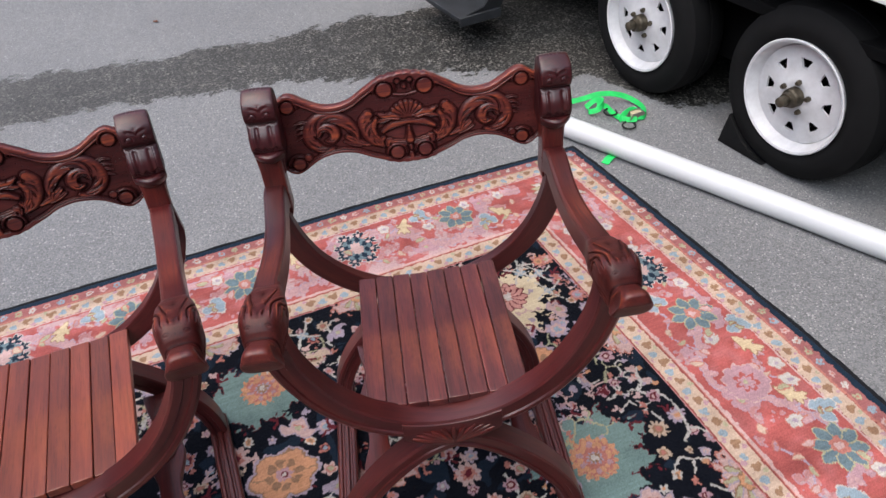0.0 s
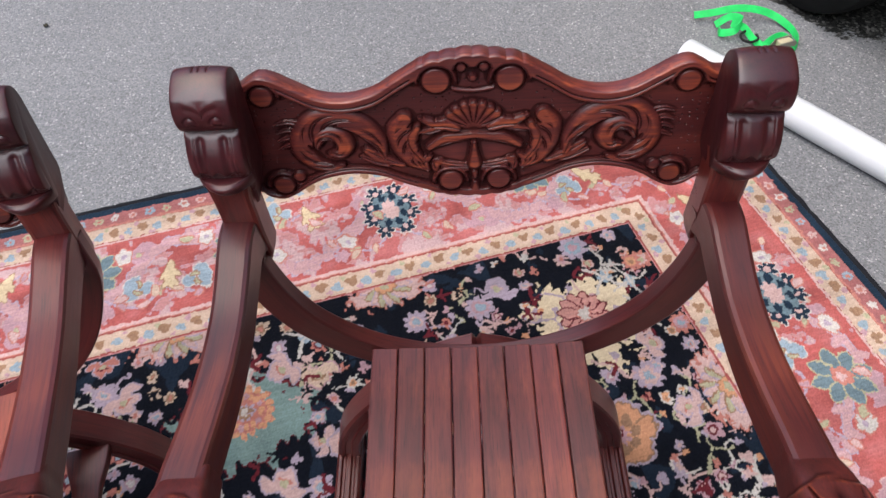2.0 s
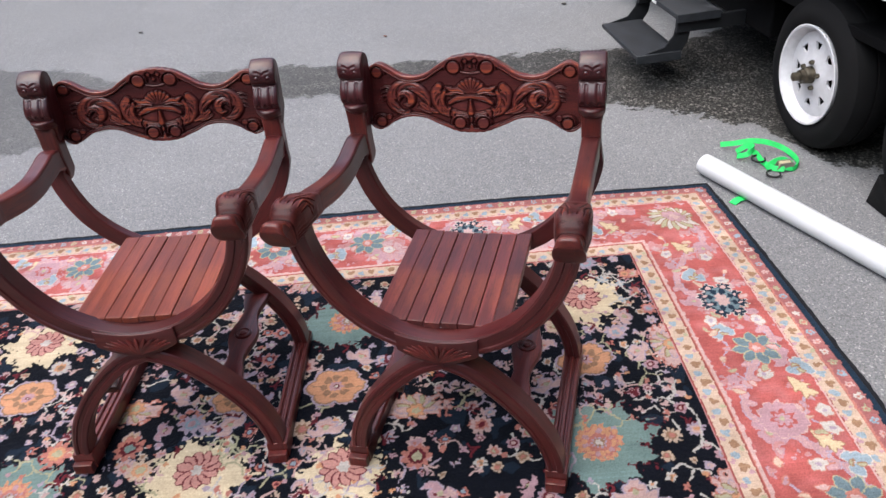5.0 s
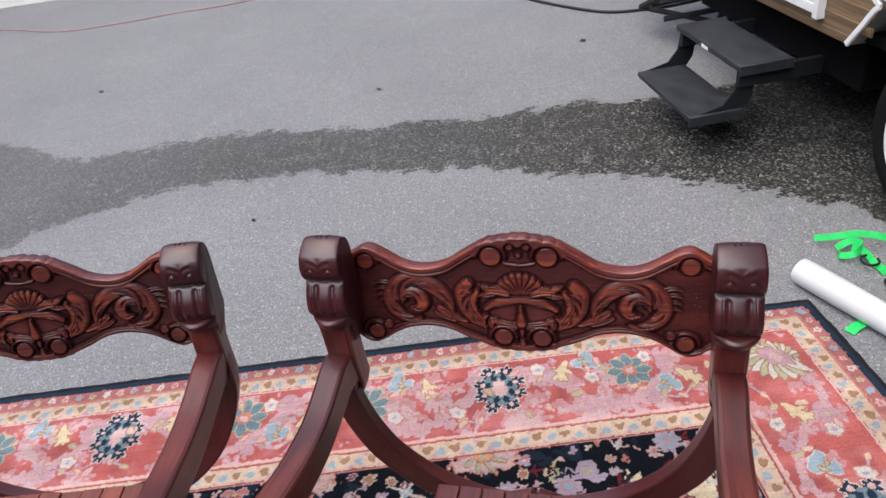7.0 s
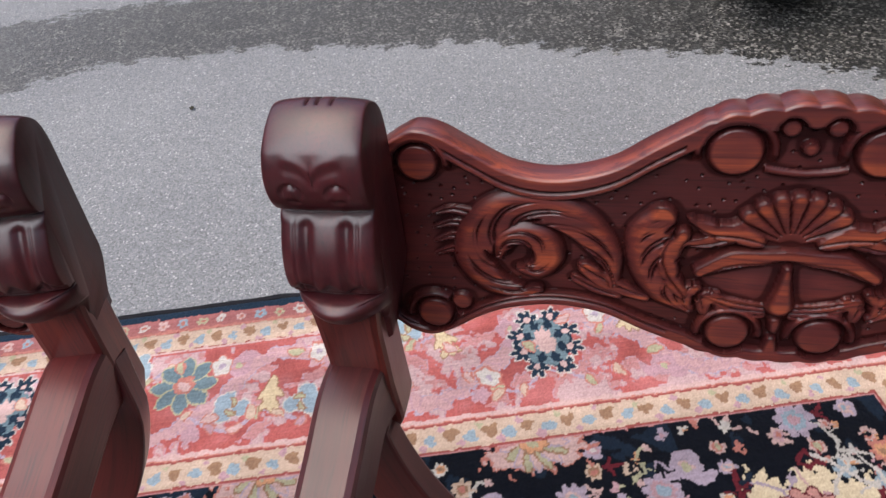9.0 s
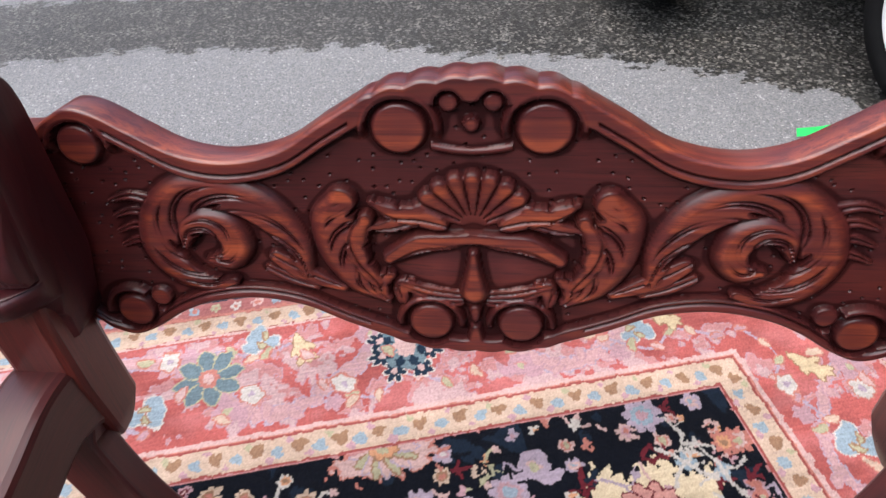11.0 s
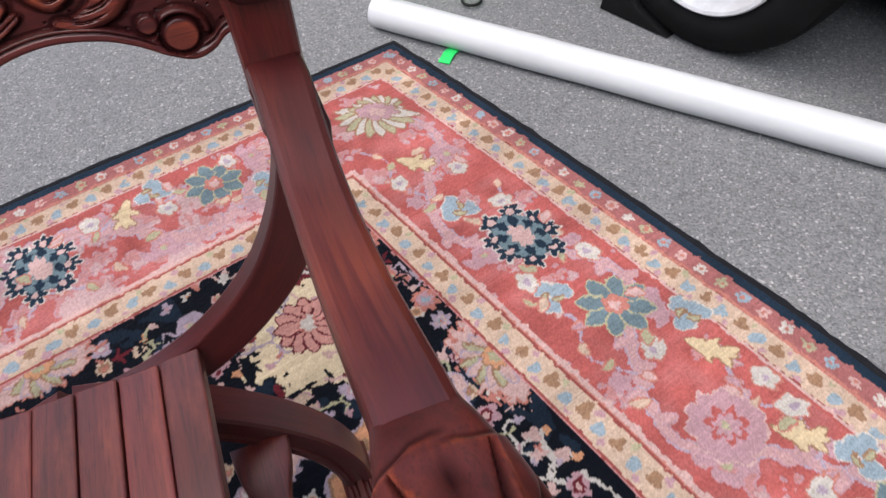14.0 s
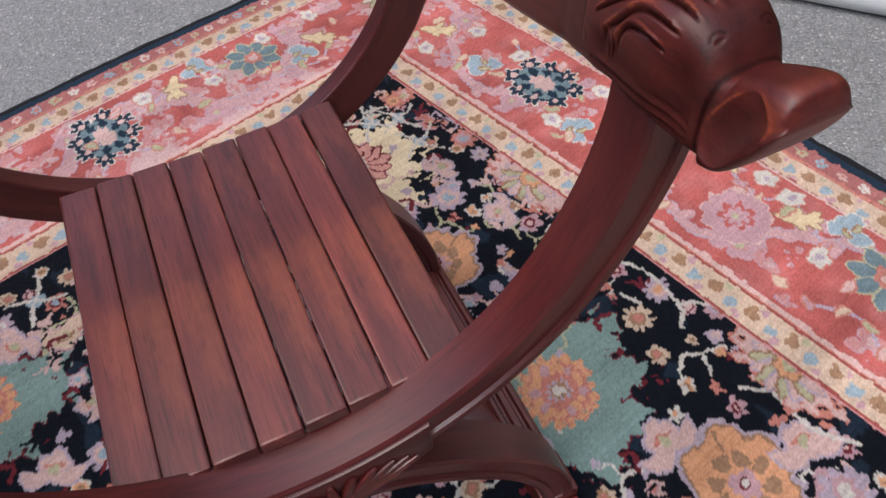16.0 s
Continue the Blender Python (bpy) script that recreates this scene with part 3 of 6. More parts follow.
    # hooks round the green and cream grounds
    for cu, cv, ru, rv in ((0.765, 1.305, 0.155, 0.150), (1.49, 0.71, 0.165, 0.125), (0.690, 0.70, 0.150, 0.13), (2.36, 1.33, 0.15, 0.14), (1.16, 1.62, 0.14, 0.12)):
        for k in range(13):
            t = 2 * math.pi * (k + 0.3 * rng.random()) / 13
            x, y = cu + ru * 0.9 * math.cos(t), cv + rv * 0.9 * math.sin(t)
            loom.vine([(x, y), (x + 0.02 * math.cos(t + 0.9), y + 0.02 * math.sin(t + 0.9)), (x + 0.034 * math.cos(t), y + 0.034 * math.sin(t))], "wine" if k % 2 else "navy", 0.0055, 16)
    # forked twigs that break up the navy
    for k in range(620):
        a, b = rng.uniform(0.49, 2.75), rng.uniform(0.48, 1.95)
        if any(math.hypot(a - x, b - y) < q * 0.8 for x, y, q in big):
            continue
        t = rng.uniform(0, 6.28)
        c = ("navy", "blush", "navy", "wine", "navy")[k % 5]
        for j in (-0.7, 0.0, 0.8):
            l = rng.uniform(0.014, 0.028)
            loom.vine([(a, b), (a + l * math.cos(t + j * 0.6), b + l * math.sin(t + j * 0.6)), (a + 1.5 * l * math.cos(t + j), b + 1.5 * l * math.sin(t + j))], c, 0.0036, 14)
    # named flowers of the field
    loom.burst(0.762, 1.305, 0.062)
    loom.burst(1.488, 0.700, 0.060)
    loom.burst(2.36, 1.33, 0.060)
    loom.burst(1.16, 1.62, 0.060)
    for cu, cv in ((0.690, 0.684), (1.852, 1.285), (1.447, 1.315), (2.54, 0.675), (1.95, 1.72)):
        loom.daisy(cu, cv, 0.062, (0.66, 0.33, 0.29), "coral", "white", 12, 0.2, "wine")
        loom.bloom(cu, cv, 0.019, "white", 6, 0.3)
    loom.rose(0.74, 0.984, 0.062, 0.35)
    loom.rose(1.497, 1.008, 0.066, -0.1)
    loom.rose(0.674, 1.585, 0.070, 1.2)
    loom.rose(2.48, 0.94, 0.066, 0.0)
    loom.rose(1.80, 1.02, 0.055, 0.2)
    for cu, cv, r, o, i, e in ((0.488, 0.578, 0.030, "coral", "blush", "sage"), (0.483, 0.771, 0.030, "coral", "pink", "blue"), (0.62, 0.874, 0.037, "lilac", "blush", "blue"), (0.637, 0.492, 0.040, "lilac", "blue", "pink"), (0.513, 0.575, 0.026, "coral", "peach", "brown"),
                               (0.501, 1.287, 0.026, "lilac", "blush", "peach"), (0.457, 1.376, 0.026, "pink", "lilac", "brown"), (0.577, 1.686, 0.042, "lilac", "pink", "white"), (1.60, 0.907, 0.038, "blush", "coral", "wine"), (1.648, 1.204, 0.036, "lilac", "blush", "pink"),
                               (2.074, 1.187, 0.046, "coral", "wine", "teal"), (2.286, 1.184, 0.046, "coral", "peach", "sage"), (1.912, 1.113, 0.040, "lilac", "blue", "pink"), (1.675, 0.476, 0.035, "blush", "coral", "brown"), (0.92, 0.593, 0.036, "lilac", "pink", "blue"), (1.25, 1.30, 0.045, "coral", "wine", "sage"),
                               (1.07, 1.21, 0.035, "blush", "coral", "wine"), (0.97, 0.86, 0.033, "lilac", "blush", "wine"), (2.018, 1.269, 0.04, "cream", "peach", "sage")):
        loom.aster(cu, cv, r, o, i, e, 9, cu * 7, None)
    for cu, cv, r, t in ((0.576, 0.966, 0.046, 2.6), (0.705, 1.464, 0.056, 1.6), (0.556, 1.60, 0.056, 1.2), (1.51, 1.165, 0.052, 1.7), (1.798, 1.125, 0.05, 2.4), (1.968, 0.985, 0.05, 0.6), (1.425, 0.877, 0.05, 1.0), (0.57, 0.80, 0.040, 0.3), (0.86, 0.905, 0.045, 4.4), (1.40, 0.62, 0.05, 3.6), (1.74, 0.60, 0.05, 5.4), (0.87, 1.07, 0.045, 2.0), (2.25, 0.78, 0.055, 2.0), (1.30, 0.83, 0.05, 3.0)):
        loom.curl(cu, cv, r, t)
    for cu, cv in ((0.542, 0.629), (0.555, 0.714), (0.60, 0.60), (1.33, 0.55)):
        loom.bloom(cu, cv, 0.017, "blue", 4, 0.3)
        for k in range(4):
            t = k * 1.57 + cu * 9
            loom.vine([(cu, cv), (cu + 0.026 * math.cos(t), cv + 0.026 * math.sin(t)), (cu + 0.055 * math.cos(t + 0.15), cv + 0.055 * math.sin(t + 0.15))], "white", 0.0042, 18)
    for pts in ([(0.50, 1.20), (0.485, 1.25), (0.50, 1.33), (0.53, 1.36)], [(0.50, 1.33), (0.47, 1.35), (0.43, 1.42)], [(0.62, 1.44), (0.58, 1.40), (0.545, 1.41)], [(0.55, 1.49), (0.52, 1.52), (0.46, 1.50)], [(0.52, 1.52), (0.53, 1.60), (0.50, 1.66)]):
        loom.vine(pts, "white", 0.0042, 50)
    # half palmettes standing on the inner guard
    for cu, cv, t in ((1.12, 0.462, 1.57), (2.12, 0.462, 1.57), (1.62, 0.45, 1.57), (0.465, 0.95, 0.0), (0.462, 1.52, 0.0), (2.108, 1.03, 1.57), (1.253, 1.134, -1.57)):
        loom.patch(cu + 0.016 * math.cos(t), cv + 0.016 * math.sin(t), 0.095 if t else 0.045, 0.045 if t else 0.095, "blush", "coral", 11, 0.014, cu * 5)
        loom.lotus(cu, cv, 0.062, t)

    # border ground and bands, over the field's edge
    border = Dn < 0.462
    img[border] = DYE["rose"]
    img[(Dn < 0.455) & (Dn > 0.398)] = DYE["cream"]
    img[(Dn < 0.398) & (Dn > 0.391)] = DYE["coral"]
    img[(Dn < 0.391) & (Dn > 0.380)] = DYE["blush"]
    main = (Dn < 0.380) & (Dn > 0.132)
    img[main] = DYE["red"]
    img[main] = img[main] * (1 + 0.5 * np.roll(loom.n2, 11, 0)[main][:, None]) + np.clip(np.roll(loom.n2, 29, 1)[main][:, None], 0, 1) * np.array([0.06, 0.10, 0.11])
    drift = main & (loom.n2 + 0.35 * n > np.where(V < U, 0.11, 0.30))
    img[drift] = DYE["rose"]
    pale = main & (np.roll(loom.n2, 7, 0) + 0.4 * n > np.where(V < U, 0.20, 0.42))
    img[pale] = (0.60, 0.41, 0.41)
    drift = drift | pale
    rim = main & (drift != np.roll(drift, 1, 0)) | main & (drift != np.roll(drift, 1, 1))
    img[rim & (np.roll(loom.n, 17, 0) > -0.12)] = DYE["pink"]
    # pale arabesques that run through the main border
    def place(t, d, side):
        return (d, t) if side == "right" else (t, d)
    cuts = {}
    for side, ts in (("right", np.arange(0.45, 2.2, 0.285)), ("far", np.arange(0.52, 2.9, 0.29))):
        for k, t in enumerate(ts):
            s = 1 if k % 2 else -1
            a = [place(t - 0.15, 0.255 + 0.075 * s, side), place(t - 0.06, 0.255 + 0.092 * s, side), place(t, 0.255 + 0.055 * s, side), place(t + 0.05, 0.255 - 0.01 * s, side), place(t + 0.13, 0.255 - 0.06 * s, side)]
            wide = 0.010 if side == "right" else 0.017
            loom.vine(a, "lilac", wide + 0.0035, 70)
            loom.vine(a, (0.60, 0.37, 0.375), wide, 70)
            # ragged lobes along the ribbon, and a thin tendril on the other side of it
            for j, (x, y) in enumerate(smooth_path(a, 9)):
                q = k * 2.1 + j * 2.4
                loom.leaf(x + 0.014 * math.cos(q), y + 0.014 * math.sin(q), 0.036, 0.017, q, (0.60, 0.37, 0.375), "pink", 0.15)
            b = [place(t - 0.12, 0.255 - 0.085 * s, side), place(t - 0.04, 0.255 - 0.050 * s, side), place(t + 0.03, 0.255 - 0.088 * s, side), place(t + 0.12, 0.255 - 0.040 * s, side)]
            loom.vine(b, "lilac", 0.0042, 80)
            for j, (x, y) in enumerate(smooth_path(b, 6)):
                loom.leaf(x, y, 0.030, 0.013, k + j * 1.9, ("pink", "cream", "sage", "blush")[(j + k) % 4], "coral", 0.1)
            loom.curl(*place(t + 0.02, 0.255 + 0.07 * s, side), 0.045, k * 1.3, "pink", "rose", "pink")
            loom.bloom(*place(t + 0.1, 0.255 - 0.085 * s, side), 0.022, "pink", 5, 0.3, k)
    # guard bands
    for lo, hi in ((0.068, 0.120), (0.398, 0.455)):
        img[(Dn < hi) & (Dn > lo)] = DYE["cream"]
        mid = (lo + hi) / 2
        for side, end in (("right", 2.1), ("far", 3.0)):
            t = mid + 0.02
            k = 0
            while t < end:
                c = place(t, mid + 0.004 * (1 if k % 2 else -1), side)
                if k % 2:
                    loom.bloom(*c, 0.0130, "blue", 3, 0.3, 0.5 if side == "right" else 2.0)
                else:
                    loom.bloom(*c, 0.0140, "brown", 3, 0.35, 3.6 if side == "right" else 5.2, 1.1, 0.6)
                q = place(t + 0.018, mid + 0.018 * (1 if k % 2 else -1), side)
                loom.bloom(*q, 0.0075, "pink" if k % 4 else "sage", 4, 0.3)
                t += 0.0375
                k += 1
    for edge in (0.0665, 0.1215, 0.3965, 0.4565):
        img[np.abs(Dn - edge) < 0.0021] = (0.34, 0.085, 0.075)
    img[(Dn < 0.132) & (Dn > 0.126)] = DYE["red"]
    img[(Dn < 0.126) & (Dn > 0.120)] = DYE["blush"]
    img[(Dn < 0.068) & (Dn > 0.060)] = DYE["coral"]
    img[Dn < 0.060] = (0.42, 0.16, 0.155)
    for side, end in (("right", 2.1), ("far", 3.0)):
        t, k = 0.05, 0
        while t < end:
            loom.bloom(*place(t, 0.043, side), 0.0130, ("blue", "blush", "white", "sage")[k % 4], 5, 0.35, k)
            loom.bloom(*place(t, 0.043, side), 0.0045, "coral")
            t += 0.045
            k += 1
    img[Dn < 0.024] = DYE["ink"]
    # main border flowers
    R = lambda t, d: (d, t)
    F = lambda t, d: (t, d)
    for p, t in ((R(0.762, 0.236), 1.57), (R(1.92, 0.236), 1.57), (F(1.050, 0.230), 1.57), (F(2.2, 0.225), 1.57)):
        loom.star(*p, 0.078, t)
    for p, t in ((R(1.0, 0.225), 0), (R(1.537, 0.2), 0.3), (F(0.66, 0.220), 0), (F(1.447, 0.232), 0.2), (F(1.816, 0.217), 0), (F(2.585, 0.225), 0), (R(2.15, 0.225), 0)):
        loom.daisy(*p, 0.068, "slate", "coral", "blush", 8, t, "sage")
    for p, t in ((R(0.621, 0.285), 2.4), (R(0.912, 0.297), 0.8), (R(1.092, 0.142), 0.4), (R(1.432, 0.148), 1.2), (R(1.66, 0.285), 0.8), (F(0.785, 0.16), 0.3), (F(0.561, 0.29), 0.6), (F(1.345, 0.155), 2.8), (F(1.557, 0.295), 0.2), (F(1.711, 0.287), 2.9), (F(1.93, 0.16), 0.2), (F(2.46, 0.16), 2.8), (F(2.7, 0.29), 0.3)):
        loom.trefoil(*p, 0.040, t)
    for p, t in ((R(0.447, 0.262), 2.2), (R(1.168, 0.175), 2.0), (R(1.357, 0.192), 2.2), (R(1.75, 0.20), 2.0), (F(0.859, 0.19), 1.2), (F(0.492, 0.265), 2.4), (F(1.259, 0.195), 1.9), (F(1.627, 0.268), 1.57), (F(2.03, 0.19), 1.2), (F(2.38, 0.19), 1.9)):
        for rim, big in (("brown", 0.006), ("gold", 0.0)):
            loom.leaf(*p, 0.088 + big, 0.026 + big, t, rim, None, 0.05)
            for q, o in ((0.9, -0.012), (-0.9, -0.012), (0.7, 0.014), (-0.7, 0.014)):
                loom.leaf(p[0] + o * math.cos(t) + 0.013 * math.cos(t + q), p[1] + o * math.sin(t) + 0.013 * math.sin(t + q), 0.040 + big, 0.014 + big, t + q, rim)
    for p in (R(1.107, 0.247), R(1.431, 0.241), R(0.66, 0.20), R(0.875, 0.17), R(0.52, 0.2), R(1.26, 0.15), R(1.63, 0.16), F(0.779, 0.23), F(0.93, 0.175), F(1.18, 0.3), F(0.60, 0.17), F(1.53, 0.175), F(1.74, 0.18), F(1.9, 0.3), F(2.32, 0.3), F(0.45, 0.17), F(1.36, 0.29), R(0.48, 0.33), R(1.32, 0.16), R(0.86, 0.31)):
        loom.bloom(*p, 0.021, "white", 5, 0.25, p[0] * 9, 1.25, p[1] * 9, "coral", 0.003)
        loom.bloom(*p, 0.008, "lilac", 3, 0.3, p[0] * 9)
    for k, (side, t, d) in enumerate([(s, t, 0.255 + 0.09 * math.sin(t * 23)) for s, e in (("right", 2.1), ("far", 2.9)) for t in np.arange(0.42, e, 0.083)]):
        loom.leaf(*place(t, d, side), 0.036, 0.017, k * 1.7, ("cream", "blush", "sage")[k % 3], "coral", 0.1)
    for p in (R(1.278, 0.268), F(2.75, 0.22)):
        loom.bloom(*p, 0.064, "pink", 11, 0.15, 0, 1, 0, "blush")
        loom.bloom(*p, 0.036, "red", 7, 0.45)
        loom.bloom(*p, 0.024, "pink", 7, 0.4)
        loom.bloom(*p, 0.010, "sage", 4, 0.3)
    # corner palmette
    for k in range(-5, 6):
        b = 0.79 + k * 0.30
        loom.leaf(0.215 + 0.05 * math.cos(b), 0.235 + 0.05 * math.sin(b), 0.10, 0.03, b, "white" if k % 2 else "sage", "brown")
        loom.leaf(0.215 - 0.03 * math.cos(b), 0.235 - 0.03 * math.sin(b), 0.075, 0.026, b, "sage" if k % 2 else "white", "brown")
    loom.bloom(0.215, 0.235, 0.034, "pink", 8, 0.25, 0, 1.5, -0.8, "brown")
    loom.bloom(0.215, 0.235, 0.016, "blush", 6, 0.3, 0, 1.6, -0.8)


def lie(u, v):
    """Where a knot lies: the far right corner is drawn in a little, as the rug was dropped."""
    u, v = np.asarray(u, float), np.asarray(v, float)
    dx = np.interp(v, [0, 0.25, 0.6, 0.9, 1.2, 1.6], [-0.058, -0.040, -0.021, -0.008, 0.004, 0.0]) * np.interp(u, [0, 0.30, 0.75], [1, 0.9, 0])
    dy = np.interp(u, [0, 0.4, 0.9, 1.8, 3.0], [-0.018, -0.002, 0.016, 0.020, 0.024]) * np.interp(v, [0, 0.12, 0.36], [1, 0.6, 0])
    return -u + dx, -v + dy


def build_rug():
    fine = 0.0026
    u = np.concatenate([np.arange(0, 2.80, fine), np.arange(2.80, 3.66, 0.007)])
    v = np.concatenate([np.arange(0, 1.86, fine), np.arange(1.86, 2.74, 0.007)])
    loom = Loom(u, v)
    weave(loom)
    # the far half repeats the near one, turned over
    img = loom.img
    iu = np.where(u > 2.80, np.searchsorted(u, np.clip(u[-1] - u, 0, None)), np.arange(len(u)))
    iv = np.where(v > 1.86, np.searchsorted(v, np.clip(v[-1] - v, 0, None)), np.arange(len(v)))
    img = img[np.ix_(iv, iu)]
    nx, ny = len(u), len(v)
    # the weaver's hand: every outline wanders by a knot or two
    field = np.minimum(*np.meshgrid(np.minimum(u, u[-1] - u), np.minimum(v, v[-1] - v))) > 0.462
    amp = np.where(field, 0.9, 0.7)
    du = np.rint(amp * (loom.n * 2.2 + 0.9 * np.roll(loom.n2, 37, 1))).astype(int)
    dv = np.rint(amp * (np.roll(loom.n, (53, 31), (0, 1)) * 2.2 + 0.9 * np.roll(loom.n2, 61, 0))).astype(int)
    iu = np.clip(np.arange(nx)[None] + du, 0, nx - 1)
    iv = np.clip(np.arange(ny)[:, None] + dv, 0, ny - 1)
    moved = img[iv, iu]
    ok = field[iv, iu] == field
    img = np.where(ok[..., None], moved, img)
    img = np.where(field[..., None], img * 0.80, img)
    rng = np.random.default_rng(9)
    # uneven dye from knot to knot and row to row, and a light wash over all
    img *= (1 + 0.10 * rng.standard_normal((ny, nx, 1)).clip(-2, 2)) * (1 + 0.05 * rng.standard_normal((ny, 1, 1)))
    # abrash: slow bands in the dye, along the rows and across
    band = np.convolve(rng.standard_normal(ny + 60), np.ones(31) / 31, "valid")[:ny] * 3.2
    drift = 1 + 0.10 * np.clip(band, -1.6, 1.6)[:, None, None] + 0.22 * np.roll(loom.n2, 23, 1)[..., None]
    img = np.clip(img * 0.73 * drift, 0.0025, 0.9)
    X, Y = lie(*np.meshgrid(u, v))
    Z = 0.0118 + 0.0008 * loom.n + 0.0030 * loom.n2 * 0.4 + 0.0005 * rng.standard_normal((ny, nx))
    lum = img.mean(-1)
    Z = Z + 0.0006 * np.clip(lum, 0, 0.5)
    Z = np.where(np.minimum(*np.meshgrid(u, v)) < 0.004, 0.006, Z)
    verts = np.stack([X, Y, Z], -1).reshape(-1, 3)
    i = np.arange(ny - 1)[:, None] * nx + np.arange(nx - 1)[None]
    quads = np.stack([i, i + nx, i + nx + 1, i + 1], -1).reshape(-1, 4)
    me = bpy.data.meshes.new("pile")
    me.vertices.add(len(verts))
    me.vertices.foreach_set("co", verts.ravel())
    me.loops.add(quads.size)
    me.loops.foreach_set("vertex_index", quads.ravel().astype(np.int32))
    me.polygons.add(len(quads))
    me.polygons.foreach_set("loop_start", np.arange(0, quads.size, 4, dtype=np.int32))
    me.update()
    me.shade_smooth()
    at = me.attributes.new("dye", "FLOAT_COLOR", "POINT")
    at.data.foreach_set("color", np.concatenate([img, np.ones((ny, nx, 1), np.float32)], -1).astype(np.float32).ravel())
    rug = thing("rug", RUG, "large red and navy floral oriental rug on asphalt", "rug")
    part("woven_ground", me, m_pile, rug, "dense floral wool pile in red, navy and cream")
    # corded edge on all four sides
    w, l = u[-1], v[-1]
    for a, b in (((0.002, 0.004), (0.002, -l)), ((0.004, 0.002), (-w, 0.002)), ((-w, 0.004), (-w, -l)), ((0.004, -l), (-w, -l))):
        n = 160
        p = np.stack([np.linspace(a[0], b[0], n), np.linspace(a[1], b[1], n), np.full(n, 0.0068)], -1)
        p[:, 0], p[:, 1] = lie(-p[:, 0], -p[:, 1])
        p[:, 2] += 0.0008 * np.sin(np.arange(n) * 0.9)
        p[:, :2] += 0.0012 * rng.standard_normal((n, 1))
        part("binding", sweep("binding", p, [rounded(0.016, 0.0125, 0.005, 2)], (a[1] - b[1], b[0] - a[0], 0)), m_binding, rug, "thick navy corded edge")


build_rug()

# ---- the carved chairs ----
def relief_mesh(name, s0, s1, low, high, ns, nt, relief, thick, lean):
    """A carved board: front relief over a shaped outline, flat back. s across, p up, relief in metres towards -y."""
    s = np.linspace(s0, s1, ns)
    lo, hi = low(s), high(s)
    t = np.linspace(0, 1, nt)
    S = np.repeat(s[None], nt, 0)
    Pp = lo[None] + t[:, None] * (hi - lo)[None]
    H, rec, wear = relief(S, Pp, lo[None], hi[None])
    # round the edge
    edge = np.minimum(Pp - lo[None], hi[None] - Pp)
    H = H - 0.0018 * np.clip(1 - edge / 0.0026, 0, 1) ** 2
    front = np.stack([S, -H, Pp], -1).reshape(-1, 3)
    back = np.stack([S, np.full_like(S, thick), Pp], -1)
    ring = np.concatenate([np.arange(ns), [ns * i + ns - 1 for i in range(1, nt)], [ns * (nt - 1) + j for j in range(ns - 2, -1, -1)], [ns * i for i in range(nt - 2, 0, -1)]])
    bv = back.reshape(-1, 3)[ring]
    mid = front[ring].copy()
    mid[:, 1] = mid[:, 1] * 0.15 + thick * 0.85
    verts = np.concatenate([front, mid, bv])
    i = np.arange(nt - 1)[:, None] * ns + np.arange(ns - 1)[None]
    faces = np.stack([i, i + 1, i + ns + 1, i + ns], -1).reshape(-1, 4).tolist()
    n, m, base = len(front), len(ring), len(front)
    for j in range(m):
        k = (j + 1) % m
        faces.append((ring[k], ring[j], base + j, base + k))
        faces.append((base + k, base + j, base + m + j, base + m + k))
    # back: strips from the lower edge to the upper one
    bot = [base + m + j for j in range(ns)]
    top = [base + m + (ns - 1) + (nt - 1) + (ns - 1 - j) for j in range(ns)]
    for j in range(ns - 1):
        faces.append((bot[j + 1], bot[j], top[j], top[j + 1]))
    faces.append([bot[0]] + [base + m + q for q in range(m - 1, m - nt + 1, -1)] + [top[0]])
    faces.append([bot[-1]] + [base + m + ns - 1 + q for q in range(1, nt - 1)] + [top[-1]])
    me = bpy.data.meshes.new(name)
    a = radians(lean)
    v = verts.copy()
    v[:, 1] = verts[:, 1] * math.cos(a) + verts[:, 2] * math.sin(a)
    v[:, 2] = -verts[:, 1] * math.sin(a) + verts[:, 2] * math.cos(a)
    me.from_pydata(v.tolist(), [], faces)
    for key, arr in (("wear", wear), ("stain_shade", rec)):
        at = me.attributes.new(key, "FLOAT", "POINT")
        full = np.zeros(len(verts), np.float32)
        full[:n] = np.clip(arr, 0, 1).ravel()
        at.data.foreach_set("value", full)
    return sharp(me, 50)


def bez(points, x):
    p = np.array(points)
    return np.interp(x, smooth_path(p, 200)[:, 0], smooth_path(p, 200)[:, 1])


def dome(x):
    return np.sqrt(np.clip(1 - (1 - x) ** 2, 0, 1))


def stroke(S, P, pts, widths, n=110):
    """Nearest place on a curved stroke: how far in from its rim (1 spine, 0 rim), the signed place across, and along."""
    c = smooth_path(pts, n)
    w = np.interp(np.linspace(0, 1, n), np.linspace(0, 1, len(widths)), widths)
    t = np.gradient(c, axis=0)
    t /= np.linalg.norm(t, axis=1)[:, None]
    best, across, along = np.full_like(S, 9.0), np.zeros_like(S), np.zeros_like(S)
    for k in range(n):
        dx, dp = S - c[k, 0], P - c[k, 1]
        d = np.hypot(dx, dp) / w[k]
        hit = d < best
        best = np.where(hit, d, best)
        across = np.where(hit, (dx * -t[k, 1] + dp * t[k, 0]) / w[k], across)
        along = np.where(hit, k / (n - 1), along)
    return np.clip(1 - best, 0, 1), across, along


